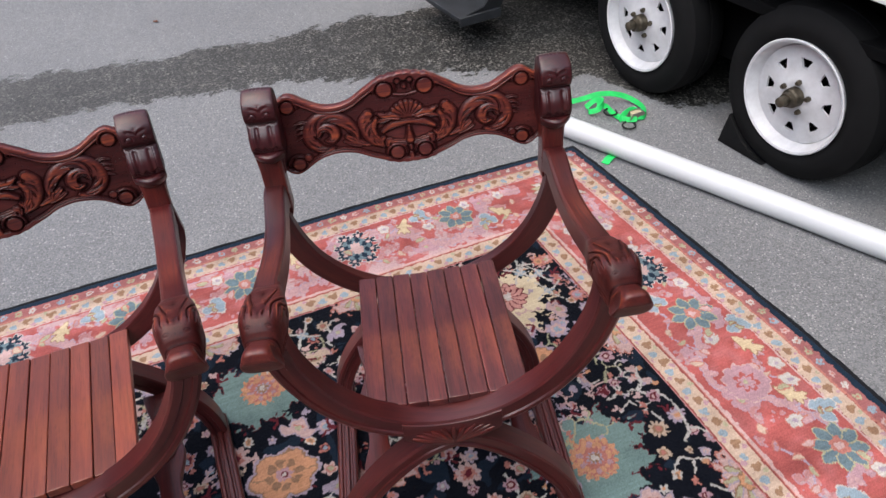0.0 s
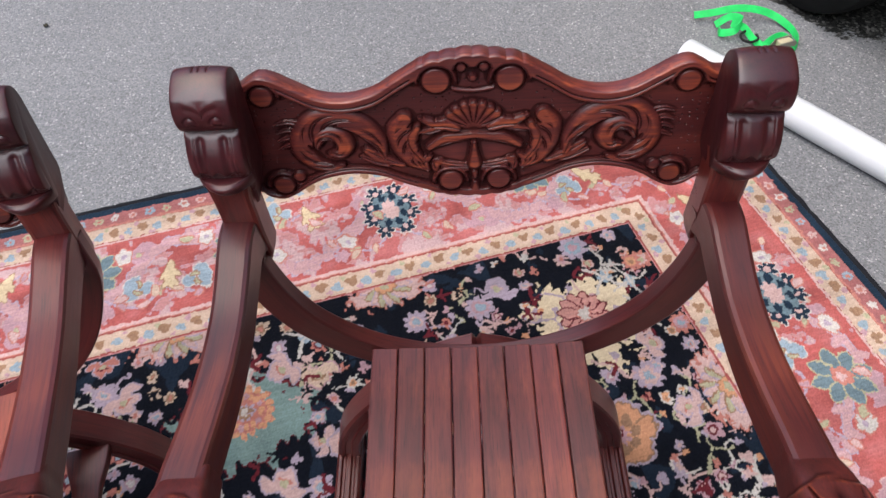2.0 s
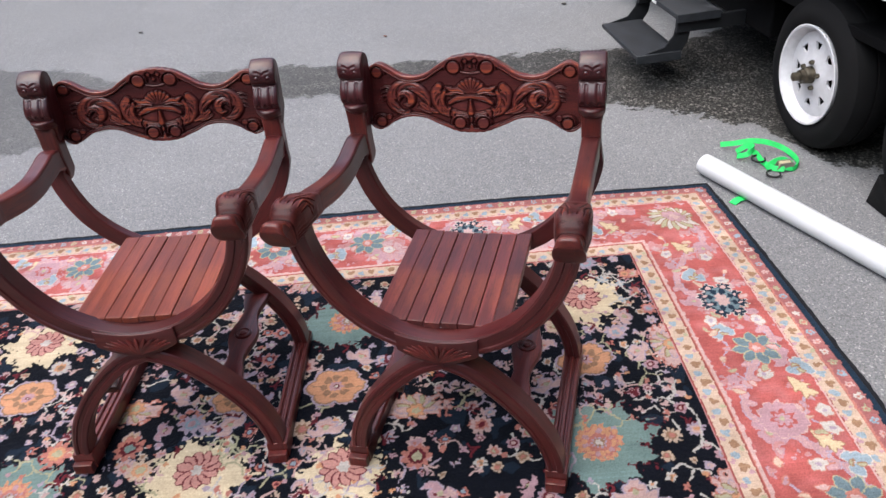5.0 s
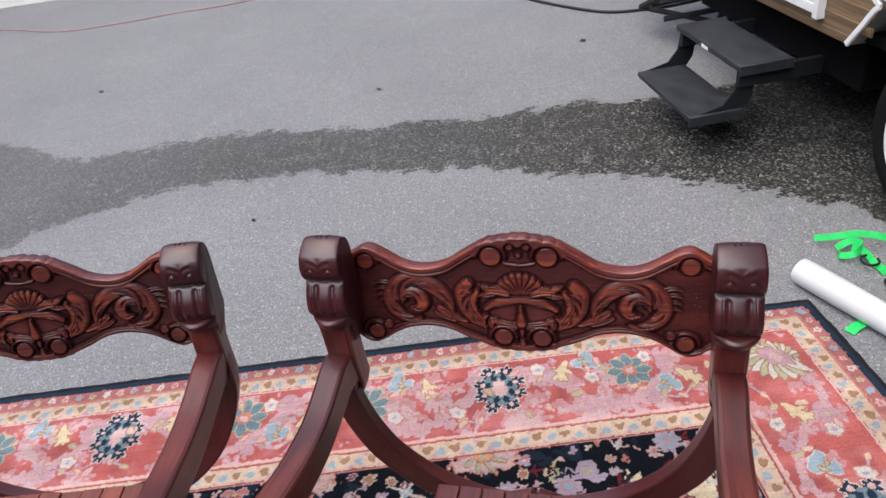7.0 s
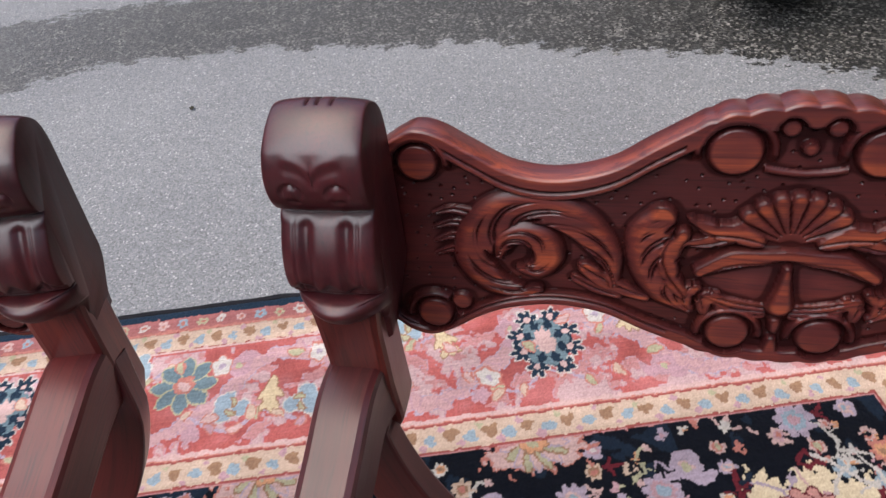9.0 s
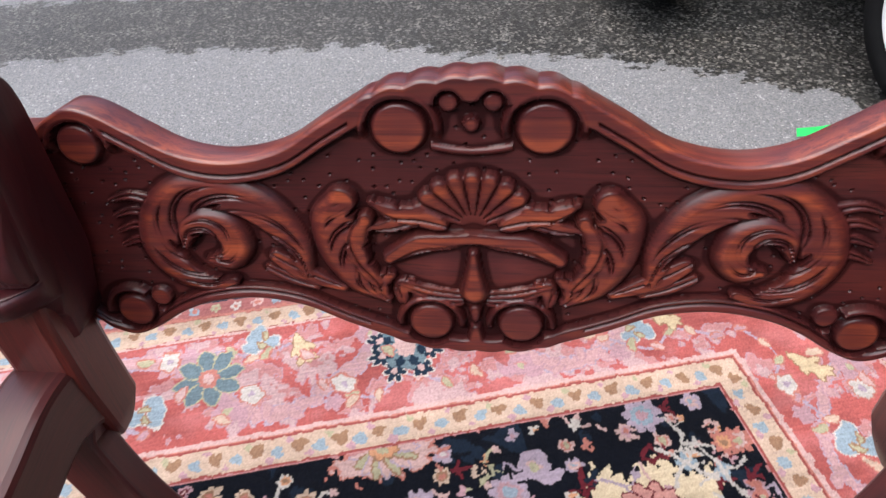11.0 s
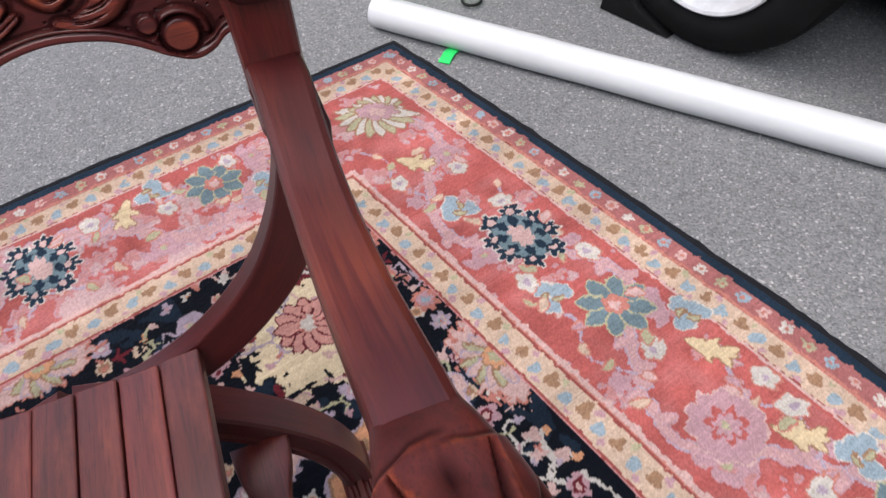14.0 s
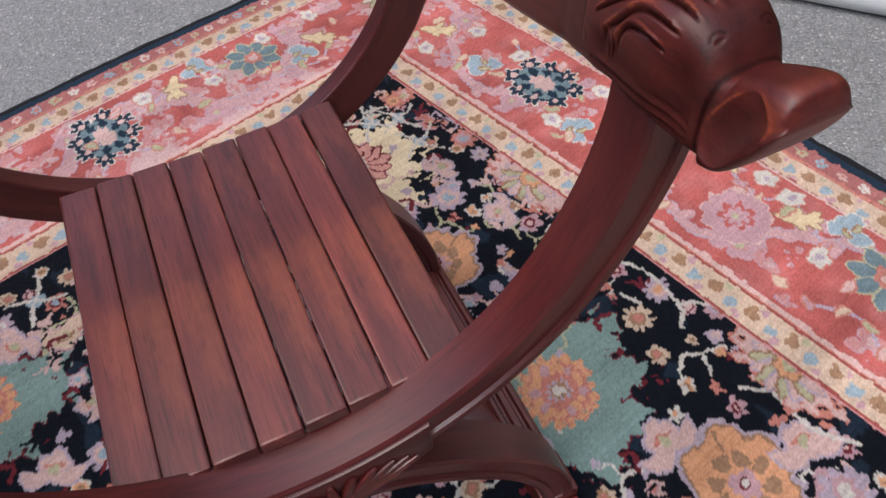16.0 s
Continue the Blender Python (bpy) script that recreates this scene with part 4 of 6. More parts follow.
def crest_relief(S, P, lo, hi):
    A = np.abs(S)
    ground = -0.0052
    edge = np.minimum(P - lo, hi - P)
    wide = np.where(hi - P < P - lo, 0.0165, 0.0115)
    band = np.clip((wide - edge) / 0.0020, 0, 1)
    line = np.exp(-((edge - wide * 0.62) / 0.0011) ** 2) * (A > 0.07)
    H = ground + 0.0062 * dome(band) - 0.0016 * line
    H = H - 0.0014 * np.exp(-((edge - wide - 0.0014) / 0.0016) ** 2)
    up = np.zeros_like(S)          # how much of the carving stands proud

    def lay(h, on):
        nonlocal H, up
        on = on & (edge > 0.0015)
        H = np.where(on, np.maximum(H, ground + h), H)
        up = np.where(on, np.maximum(up, h), up)

    def plate(f, h, soft=0.45):
        """A flat-topped raised shape with a rounded rim."""
        return h * (1 - (1 - np.clip(f / soft, 0, 1)) ** 2.2)

    def leafy(pts, widths, h, veins=3, bow=0.0, lobes=0, soft=0.30, twist=0.0):
        f, v, q = stroke(A, P, pts, widths, 150)
        if lobes:
            saw = (q * lobes + 0.25 * np.abs(v)) % 1.0
            f = np.clip(f - 0.34 * np.clip(1 - saw / 0.28, 0, 1) * np.clip((np.abs(v) - 0.25) * 2.5, 0, 1), 0, 1)
        cut = np.abs(np.sin((v * veins + bow * q) * math.pi * 0.5))
        g = plate(f, h, soft) - 0.0015 * np.exp(-(cut / 0.26) ** 2) * np.clip(f * 4.0, 0, 1) * np.clip((1 - q) * 8, 0, 1)
        g = g - twist * np.clip(v, 0, 1) * np.clip(f * 4, 0, 1)
        lay(g, f > 0.01)

    def coil(pts, widths, h, side, cuts, lean):
        """A broad rolled leaf: rounded off outwards, lobed inwards, cut with slanting pairs of gouges."""
        f, v, q = stroke(A, P, pts, widths, 170)
        out = v * side
        saw = (q * cuts * 0.5 + 0.3 * out) % 1.0
        f = np.clip(f - 0.40 * np.clip(1 - saw / 0.22, 0, 1) * np.clip((-out - 0.15) * 2.5, 0, 1), 0, 1)
        roll = 1 - 0.62 * np.clip((out - 0.30) / 0.62, 0, 1) ** 1.6
        ph = q * cuts + lean * out * side + 0.5 * out * out
        g1 = np.exp(-(((ph + 0.5) % 1.0 - 0.5) / 0.085) ** 2)
        g2 = np.exp(-(((ph + 0.24) % 1.0 - 0.5) / 0.070) ** 2)
        room = np.clip((0.34 - out) * 5, 0, 1) * np.clip(f * 5, 0, 1) * np.clip((1 - q) * 10, 0, 1)
        room = room * np.clip(1.5 + 1.4 * np.sin(q * cuts * 2.4 + 0.6), 0, 1)
        lay(plate(f, h, 0.22) * roll - 0.0020 * (g1 + 0.85 * g2) * room, f > 0.01)

    def boss(x, p, r, h=0.0050, swirl=True):
        """A flat button in a cut ring, with the moulding curled over it."""
        nonlocal H, up
        d = np.hypot(A - x, P - p)
        an = np.arctan2(P - p, A - x)
        if swirl:
            lip = dome(np.clip(1 - np.abs(d - r - 0.0046) / 0.0030, 0, 1)) * np.clip((np.sin(an) + 0.35) * 3, 0, 1) * (edge > 0.001)
            H = np.maximum(H, ground + 0.0066 * lip)
        H = np.where((d < r + 0.0018) & (edge > 0.0008), np.minimum(H, ground + 0.0014), H)
        top = plate(np.clip((r - d) / r, 0, 1), h, 0.22)
        H = np.where(d < r, np.maximum(H, ground + top), H)
        up = np.where(d < r, np.maximum(up, top), np.where(d < r + 0.0018, 0.003, up))

    # big coiled leaf on each wing, its inner coil and the small leaves below
    coil([(0.109, -0.104), (0.114, -0.081), (0.131, -0.058), (0.157, -0.0455), (0.183, -0.048), (0.201, -0.066), (0.2055, -0.089), (0.195, -0.109), (0.176, -0.1175), (0.160, -0.1145)],
         [0.006, 0.0115, 0.0140, 0.0145, 0.0150, 0.0160, 0.0155, 0.0125, 0.008, 0.004], 0.0062, 1, 7.0, 1.5)
    coil([(0.187, -0.084), (0.183, -0.0715), (0.170, -0.066), (0.157, -0.0715), (0.1525, -0.085), (0.160, -0.097), (0.172, -0.096)], [0.004, 0.0090, 0.0115, 0.0120, 0.0120, 0.0095, 0.004], 0.0076, -1, 2.6, -1.6)
    leafy([(0.128, -0.094), (0.116, -0.103), (0.100, -0.112), (0.086, -0.118)], [0.006, 0.0080, 0.006, 0.003], 0.0050, 2, 0.6, 0)
    leafy([(0.134, -0.104), (0.120, -0.112), (0.104, -0.118)], [0.004, 0.0045, 0.0025], 0.0040, 1, 0, 0)
    for k in range(4):
        leafy([(0.208, -0.052 - 0.0105 * k), (0.220, -0.050 - 0.011 * k), (0.233, -0.054 - 0.0115 * k)], [0.0044, 0.0036, 0.0016], 0.0026, 1)
    # shell of nine flutes
    bp = P + 0.0690
    rr, an = np.hypot(S, bp), np.arctan2(S, bp)
    rib = np.abs(np.cos(an * 10.6))
    scal = 0.0415 - 0.0030 * (1 - rib) ** 1.5
    f = np.clip((scal - rr) / 0.0035, 0, 1) * (np.abs(an) < 1.33)
    lay((0.0018 + 0.0050 * np.clip(rr / 0.036, 0, 1)) * dome(f) - 0.0018 * np.exp(-(rib / 0.38) ** 2) * (rr > 0.010), f > 0.01)
    # standing acanthus beside it, one long leaf and two shorter lobes
    coil([(0.058, -0.124), (0.076, -0.111), (0.0865, -0.088), (0.0875, -0.066), (0.081, -0.050)], [0.005, 0.0110, 0.0150, 0.0165, 0.0110], 0.0068, -1, 5.0, -1.4)
    leafy([(0.063, -0.110), (0.072, -0.094), (0.0735, -0.078), (0.066, -0.062)], [0.005, 0.0075, 0.0085, 0.0055], 0.0078, 1.6, 1.2, 3.2, 0.30, 0.0010)
    for k in range(3):
        leafy([(0.060 - 0.0125 * k, -0.121 - 0.004 * k), (0.060 - 0.0125 * k, -0.111 - 0.004 * k), (0.054 - 0.0125 * k, -0.106 - 0.005 * k)], [0.0050, 0.0068, 0.0048], 0.0062 - 0.0005 * k, 1.4, 0.8, 2)
    # forked leaves under the shell
    leafy([(0.020, -0.0655), (0.034, -0.060), (0.048, -0.0575), (0.062, -0.0500)], [0.006, 0.0085, 0.0070, 0.0030], 0.0068, 1.5, 1.2, 3)
    leafy([(0.034, -0.064), (0.048, -0.067), (0.064, -0.0690)], [0.004, 0.0062, 0.0028], 0.0056, 1.2, 0.8, 2)
    # the plain middle mask: a bowed band and an upright ridge
    body = np.clip(1 - (S / 0.052) ** 2 - ((P + 0.098) / 0.035) ** 2, 0, 1)
    lay(0.0046 * np.sqrt(body), body > 0)
    f, v, q = stroke(A, P, [(0.0, -0.0745), (0.016, -0.0775), (0.034, -0.0800), (0.053, -0.0905)], [0.0050, 0.0070, 0.0085, 0.0055])
    lay(plate(f, 0.0080, 0.40), f > 0.01)
    f, v, q = stroke(A, P, [(0.004, -0.0790), (0.016, -0.0815), (0.034, -0.0845), (0.050, -0.0930)], [0.0010, 0.0013, 0.0013, 0.0010])
    H = H - 0.0014 * dome(f)
    f, v, q = stroke(S, P, [(0, -0.085), (0, -0.101), (0, -0.1165)], [0.0046, 0.0078, 0.0122])
    lay(plate(f, 0.0105, 0.75), f > 0.01)
    for k in range(3):
        leafy([(0.010, -0.1195 - 0.0035 * k), (0.028, -0.117 - 0.0045 * k), (0.048 - 0.006 * k, -0.1105 - 0.006 * k)], [0.0040, 0.0044, 0.0026], 0.0062 - 0.0006 * k, 1)
    f, v, q = stroke(S, P, [(0, -0.132), (0, -0.139)], [0.0052, 0.0040])
    lay(plate(f, 0.0066, 0.6), f > 0.01)
    f, v, q = stroke(S, P, [(0, -0.149), (0, -0.163)], [0.0045, 0.0080])
    lay(plate(f, 0.0060, 0.6), f > 0.01)
    # buttons, beads and the scrolled ends of the moulding
    boss(0.2405, -0.0130, 0.0148)
    boss(0.0415, -0.0010, 0.0175)
    boss(0.0295, -0.1445, 0.0158)
    boss(0.2375, -0.1430, 0.0145)
    boss(0.2165, -0.1305, 0.0080, 0.0040, False)
    boss(0.0, 0.002, 0.0052, 0.0046, False)
    boss(0.0125, 0.0150, 0.0060, 0.0042, False)
    lay(0.0026 * dome(np.clip(1 - np.abs(P + 0.0165 - 6.0 * S * S) / 0.0026, 0, 1)), A < 0.024)
    # punched ground
    gx, gp = S / 0.0088, P / 0.0088
    ox = np.floor(gp) % 2 * 0.5
    cellx, cellp = np.floor(gx + ox), np.floor(gp)
    jx = np.sin(cellx * 12.9 + cellp * 78.2) * 0.34
    jp = np.cos(cellx * 39.3 + cellp * 11.1) * 0.34
    d = np.hypot((gx + ox) % 1 - 0.5 - jx, gp % 1 - 0.5 - jp)
    bare = (up < 0.0006) & (band < 0.05) & (np.sin(cellx * 127.1 + cellp * 311.7) * 43758.5 % 1.0 > 0.42)
    pits = np.clip(1 - d / 0.13, 0, 1) * bare
    H = H - 0.0018 * np.clip(pits * 2, 0, 1)
    # stain and painted-in shade darken the hollows; wear lightens what stands proud
    def blurred(a, r):
        pad = np.pad(a, r, mode="edge")
        c = np.cumsum(np.cumsum(pad, 0), 1)
        c = np.pad(c, ((1, 0), (1, 0)))
        w = 2 * r + 1
        return (c[w:, w:] - c[:-w, w:] - c[w:, :-w] + c[:-w, :-w]) / (w * w)
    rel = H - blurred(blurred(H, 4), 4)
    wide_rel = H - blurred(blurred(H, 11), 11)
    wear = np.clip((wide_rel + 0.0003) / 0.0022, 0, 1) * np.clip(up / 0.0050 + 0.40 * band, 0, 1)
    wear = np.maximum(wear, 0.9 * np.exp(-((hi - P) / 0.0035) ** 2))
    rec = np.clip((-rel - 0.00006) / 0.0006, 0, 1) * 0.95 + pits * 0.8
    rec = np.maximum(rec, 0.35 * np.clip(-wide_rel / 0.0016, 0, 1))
    rec = np.maximum(rec, 0.42 * (up < 0.0006) * (1 - band))       # the punched ground is darkened too, stain and painted shade together
    # steep flanks of everything that stands proud are coloured dark as if shaded
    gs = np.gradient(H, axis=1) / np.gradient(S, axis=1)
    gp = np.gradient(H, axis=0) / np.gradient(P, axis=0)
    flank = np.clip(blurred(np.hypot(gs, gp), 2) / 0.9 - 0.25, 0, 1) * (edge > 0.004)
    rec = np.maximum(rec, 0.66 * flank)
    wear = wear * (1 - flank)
    return H, rec, wear


def crest_top(s):
    a = np.abs(s)
    base = bez([(0, 0.031), (0.024, 0.028), (0.055, 0.021), (0.085, 0.004), (0.115, -0.015), (0.148, -0.0225), (0.178, -0.018), (0.205, -0.003), (0.225, 0.009), (0.241, 0.0125), (0.255, 0.006), (0.268, -0.002), (0.285, -0.003)], a)
    scallop = 0.0022 * np.abs(np.sin(a / 0.0185 * math.pi)) * np.clip((0.066 - a) / 0.01, 0, 1)
    return base + scallop


def crest_bottom(s):
    a = np.abs(s)
    base = bez([(0, -0.168), (0.03, -0.166), (0.052, -0.160), (0.085, -0.147), (0.115, -0.133), (0.148, -0.128), (0.18, -0.133), (0.203, -0.143), (0.224, -0.157), (0.242, -0.1645), (0.258, -0.160), (0.270, -0.151), (0.292, -0.147)], a)
    return base - 0.0018 * np.abs(np.sin(a / 0.02 * math.pi)) * np.clip((0.058 - a) / 0.01, 0, 1)


def finial_mesh():
    """A scrolled beast-head block: a profile pushed across, arched over the crown, with soft brows, eyes and a lobed jaw."""
    prof = smooth_path([(-0.014, -0.005), (-0.012, 0.04), (-0.010, 0.09), (-0.010, 0.130), (-0.016, 0.149), (-0.030, 0.158), (-0.047, 0.153), (-0.061, 0.142), (-0.069, 0.129), (-0.070, 0.117), (-0.065, 0.108), (-0.059, 0.105), (-0.067, 0.100), (-0.078, 0.089), (-0.083, 0.078), (-0.081, 0.069), (-0.074, 0.065), (-0.086, 0.063), (-0.091, 0.057), (-0.083, 0.044), (-0.068, 0.033), (-0.054, 0.020), (-0.052, -0.005)], 250)
    xs = np.concatenate([[-0.0305], np.linspace(-0.0298, 0.0298, 69), [0.0305]])
    y, z = prof[:, 0], prof[:, 1]
    span = np.interp(z, [-0.005, 0.020, 0.033, 0.044, 0.056, 0.064, 0.067, 0.100, 0.105, 0.112, 0.128, 0.142, 0.151, 0.158], [0.70, 0.74, 0.86, 0.99, 1.02, 1.02, 1.00, 1.00, 1.00, 1.01, 1.02, 1.01, 1.00, 0.97])
    up = np.interp(z, [-0.005, 0.065, 0.105, 0.140, 0.158], [-0.005, 0.063, 0.122, 0.166, 0.183])
    rings = []
    ctr = np.array([-0.035, 0.085])
    for x in xs:
        u = x / 0.0305
        yy, zz = y.copy(), up.copy()
        fr = np.clip((-0.040 - y) / 0.014, 0, 1)
        yy += fr * (0.0012 * u**16 + 0.0016 * u * u)
        head = np.clip((z - 0.108) / 0.006, 0, 1) * fr
        jaw = np.clip((0.103 - z) / 0.004, 0, 1) * np.clip((z - 0.066) / 0.003, 0, 1) * fr
        yy += np.clip((0.066 - z) / 0.004, 0, 1) * np.clip((-0.055 - y) / 0.02, 0, 1) * 0.022 * u * u
        for ex in (-0.0140, 0.0140):
            # a small eye: half-round lid line above, a slit of light below
            d = np.hypot(x - ex, (z - 0.1195) * 1.2)
            yy -= head * 0.0009 * np.clip(1 - (d / 0.0056) ** 2, 0, 1)
            yy += head * 0.0017 * np.exp(-((d - 0.0066) / 0.0012) ** 2) * np.clip((z - 0.1180) / 0.003, 0, 1)
            yy += head * 0.0014 * np.clip(1 - (np.hypot(x - ex, (z - 0.1160) * 2.0) / 0.0046) ** 2, 0, 1)
            # shallow brow lines that meet low between the eyes
            t = abs(x) / 0.0185
            line = 0.1245 + 0.0115 * np.sqrt(max(t, 0.0)) - 0.0030 * t * t
            yy += head * 0.0010 * np.exp(-((z - line) / 0.0024) ** 2) * (x * ex > 0) * np.clip((1.05 - t) * 4, 0, 1)
            yy -= head * 0.0008 * np.exp(-((z - line - 0.0042) / 0.0026) ** 2) * (x * ex > 0) * np.clip((1.05 - t) * 3, 0, 1)
        # a middle lobe between two broad hollows, and a flat chamfered strip down either edge
        yy += jaw * 0.0034 * math.exp(-((abs(x) - 0.0130) / 0.0042) ** 2)
        yy += jaw * 0.0012 * math.exp(-((abs(x) - 0.0205) / 0.0010) ** 2)
        yy += jaw * 0.0026 * max(0.0, abs(u) - 0.72) / 0.28
        # each lobe of the jaw ends in a small curl
        yy += jaw * 0.0030 * np.clip((0.0735 + 0.0028 * math.cos(x * 320) - z) / 0.003, 0, 1)
        # upright flutes down the neck
        yy += np.clip((0.020 - z) / 0.006, 0, 1) * (y < -0.04) * 0.0016 * math.cos(x * 420)
        crown = np.clip((z - 0.149) / 0.006, 0, 1) * (y < 0.01) * (y > -0.036)
        for c in (-0.007, 0.0, 0.009):
            zz -= crown * 0.0016 * math.exp(-((x - c) / 0.0009) ** 2)
        zz -= np.clip((z - 0.128) / 0.026, 0, 1) * (0.0025 * u * u + 0.0012 * u**10)
        if abs(u) >= 1:
            yy, zz = ctr[0] + (yy - ctr[0]) * 0.985, ctr[1] + (zz - ctr[1]) * 0.99
        rings.append(np.stack([x * span, yy, zz], -1))
    return loft("finial", rings, False, 52)


def arm_mesh():
    """Post neck and sweeping arm in one, for the +x side."""
    path = smooth_path(ARM_PATH, 60)
    wide = np.interp(np.linspace(0, 1, 60), [0, 0.06, 0.12, 0.35, 0.6, 0.75, 0.9, 1], [0.046, 0.045, 0.044, 0.041, 0.041, 0.042, 0.044, 0.042])
    tall = np.interp(np.linspace(0, 1, 60), [0, 0.1, 0.35, 0.6, 0.8, 1], [0.060, 0.060, 0.054, 0.054, 0.054, 0.050])
    secs = []
    for i in range(60):
        secs.append(rounded(wide[i], tall[i], 0.006, 2))
    me = sweep("arm", path, secs, (1, 0, 0))
    # varnish rubbed thin along the middle of the arm
    rub = [0.34 * math.exp(-((v.co.y + 0.05) / 0.075) ** 2) for v in me.vertices]
    me.attributes.new("wear", "FLOAT", "POINT").data.foreach_set("value", np.array(rub, np.float32))
    return me


ARM_PATH = [(0.299, 0.214, 0.720), (0.299, 0.195, 0.730), (0.299, 0.165, 0.735), (0.297, 0.12, 0.729), (0.295, 0.06, 0.722), (0.2945, 0.0, 0.724), (0.295, -0.05, 0.731), (0.296, -0.09, 0.739), (0.297, -0.13, 0.748), (0.297, -0.17, 0.757), (0.297, -0.20, 0.764)]


def head_mesh():
    """The beast head that ends an arm: a square block with a leaf folded back over its crown, a brow that rounds down in front, and a flat bill dished on both sides."""
    n, m = 260, 168
    d = np.concatenate([np.linspace(0.080, 0.240, 120), np.linspace(0.2415, 0.290, 70), np.linspace(0.2908, 0.3385, 70)])
    ease = lambda x, p: bez(p, x)
    top = ease(d, [(0.080, 0.772), (0.100, 0.785), (0.140, 0.797), (0.175, 0.807), (0.210, 0.8150), (0.236, 0.818), (0.254, 0.8145), (0.266, 0.806), (0.2735, 0.7970), (0.278, 0.7955), (0.290, 0.8010), (0.310, 0.8090), (0.324, 0.8125), (0.333, 0.8100), (0.3385, 0.800)])
    bot = ease(d, [(0.080, 0.7220), (0.120, 0.730), (0.165, 0.735), (0.210, 0.735), (0.250, 0.733), (0.270, 0.733), (0.280, 0.7345), (0.300, 0.742), (0.315, 0.755), (0.328, 0.772), (0.3385, 0.793)])
    w = ease(d, [(0.080, 0.0212), (0.100, 0.0262), (0.140, 0.0310), (0.180, 0.0325), (0.215, 0.0338), (0.242, 0.0330), (0.260, 0.0308), (0.2735, 0.0270), (0.280, 0.0265), (0.300, 0.0290), (0.318, 0.0296), (0.331, 0.0270), (0.3385, 0.021)])
    x0 = np.full(n, 0.2970)
    a = np.linspace(0, 2 * math.pi, m, endpoint=False)
    c, s = np.cos(a), np.sin(a)
    pw = np.interp(d, [0.08, 0.12, 0.21, 0.25, 0.275, 0.285, 0.34], [0.28, 0.36, 0.46, 0.60, 0.62, 0.46, 0.50])[:, None]
    h = (top - bot) / 2
    X = np.sign(c) * np.abs(c) ** pw * w[:, None]
    Z = np.sign(s) * np.abs(s) ** pw * h[:, None]
    # the skin unrolled: across from the crown line, and along the arm
    A = np.arctan2(X, Z + 0.004) * 0.034
    B = np.repeat((d - 0.080)[:, None], m, 1)
    # deep darkens cuts and creases as painted shade; on the brow it is stain
    lift, wear, deep = np.zeros_like(X), np.zeros_like(X), np.zeros_like(X)
    rim = 0.022 + 0.010 * np.abs(np.sin(A / 0.021 * math.pi / 2 + 0.4)) + 0.34 * np.abs(A)
    leaf = np.clip((B - rim) / 0.0040, 0, 1) * np.clip((0.168 - B) / 0.020, 0, 1) * np.clip((0.080 - np.abs(A)) / 0.012, 0, 1)
    lift += 0.0020 * leaf
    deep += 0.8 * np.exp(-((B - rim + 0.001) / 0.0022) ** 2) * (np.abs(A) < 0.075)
    wear += 0.7 * np.exp(-((B - rim - 0.0035) / 0.0025) ** 2) * (np.abs(A) < 0.04)
    cuts = [[(0.0, 0.162), (0.0015, 0.100), (-0.001, 0.040)]]
    for sgn in (-1, 1):
        for k in range(4):
            a0 = 0.006 + 0.0085 * k
            far_end = 0.044 + 0.012 * k + (0.008 if k % 2 else 0)
            cuts.append([(sgn * a0, 0.166 - 0.004 * k), (sgn * (a0 + 0.001), 0.124 - 0.004 * k), (sgn * (a0 + 0.006 + 0.002 * k), 0.092 + 0.002 * k), (sgn * (a0 + 0.013 + 0.005 * k), far_end)])
    for k, cut in enumerate(cuts):
        f, v, l = stroke(A, B, cut, [0.0022, 0.0052, 0.0060, 0.0026] if k else [0.003, 0.004, 0.003], 160)
        lift += leaf * np.clip(f * 3, 0, 1) * (-0.0026 * np.exp(-(v / 0.24) ** 2) + 0.0010 * np.exp(-((v - 0.6) / 0.25) ** 2))
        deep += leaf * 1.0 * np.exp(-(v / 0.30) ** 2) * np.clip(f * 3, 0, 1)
        wear += leaf * 0.9 * np.exp(-((v - 0.7) / 0.3) ** 2) * (f > 0)
    # small eyes on the brow, and the dark stain over it
    for e in (-1, 1):
        q = np.hypot(A - e * 0.0125, (B - 0.178) * 1.1)
        lift += -0.0004 * np.exp(-((q - 0.0034) / 0.0010) ** 2) * (B < 0.182)
        lift += -0.0009 * np.clip(1 - (np.hypot(A - e * 0.0125, (B - 0.1800) * 1.6) / 0.0024) ** 2, 0, 1)
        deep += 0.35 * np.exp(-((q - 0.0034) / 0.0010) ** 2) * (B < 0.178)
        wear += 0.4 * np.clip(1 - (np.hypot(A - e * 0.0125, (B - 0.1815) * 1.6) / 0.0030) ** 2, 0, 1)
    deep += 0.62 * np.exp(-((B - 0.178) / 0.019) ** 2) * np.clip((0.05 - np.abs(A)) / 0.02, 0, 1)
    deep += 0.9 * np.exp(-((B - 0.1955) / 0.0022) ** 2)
    # long feathered gouges down the flat cheeks
    for k in range(5):
        f, v, l = stroke(np.abs(A), B, [(0.050 + 0.008 * k, 0.186), (0.052 + 0.008 * k, 0.140), (0.050 + 0.009 * k, 0.085), (0.046 + 0.010 * k, 0.050 + 0.006 * k)], [0.0022, 0.0034, 0.0032, 0.0018], 60)
        lift -= 0.0020 * f
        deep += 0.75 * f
    # the bill is narrower above than below, its sloping sides hollowed
    D, HH = d[:, None], h[:, None]
    bill = np.clip((D - 0.276) / 0.008, 0, 1)
    X = X * (1 - bill * (0.26 * (Z / HH) + 0.06))
    e2 = ((D - 0.3040) / (0.0260 - 0.006 * (Z / HH))) ** 2 + ((Z / HH - 0.05) / 0.78) ** 2
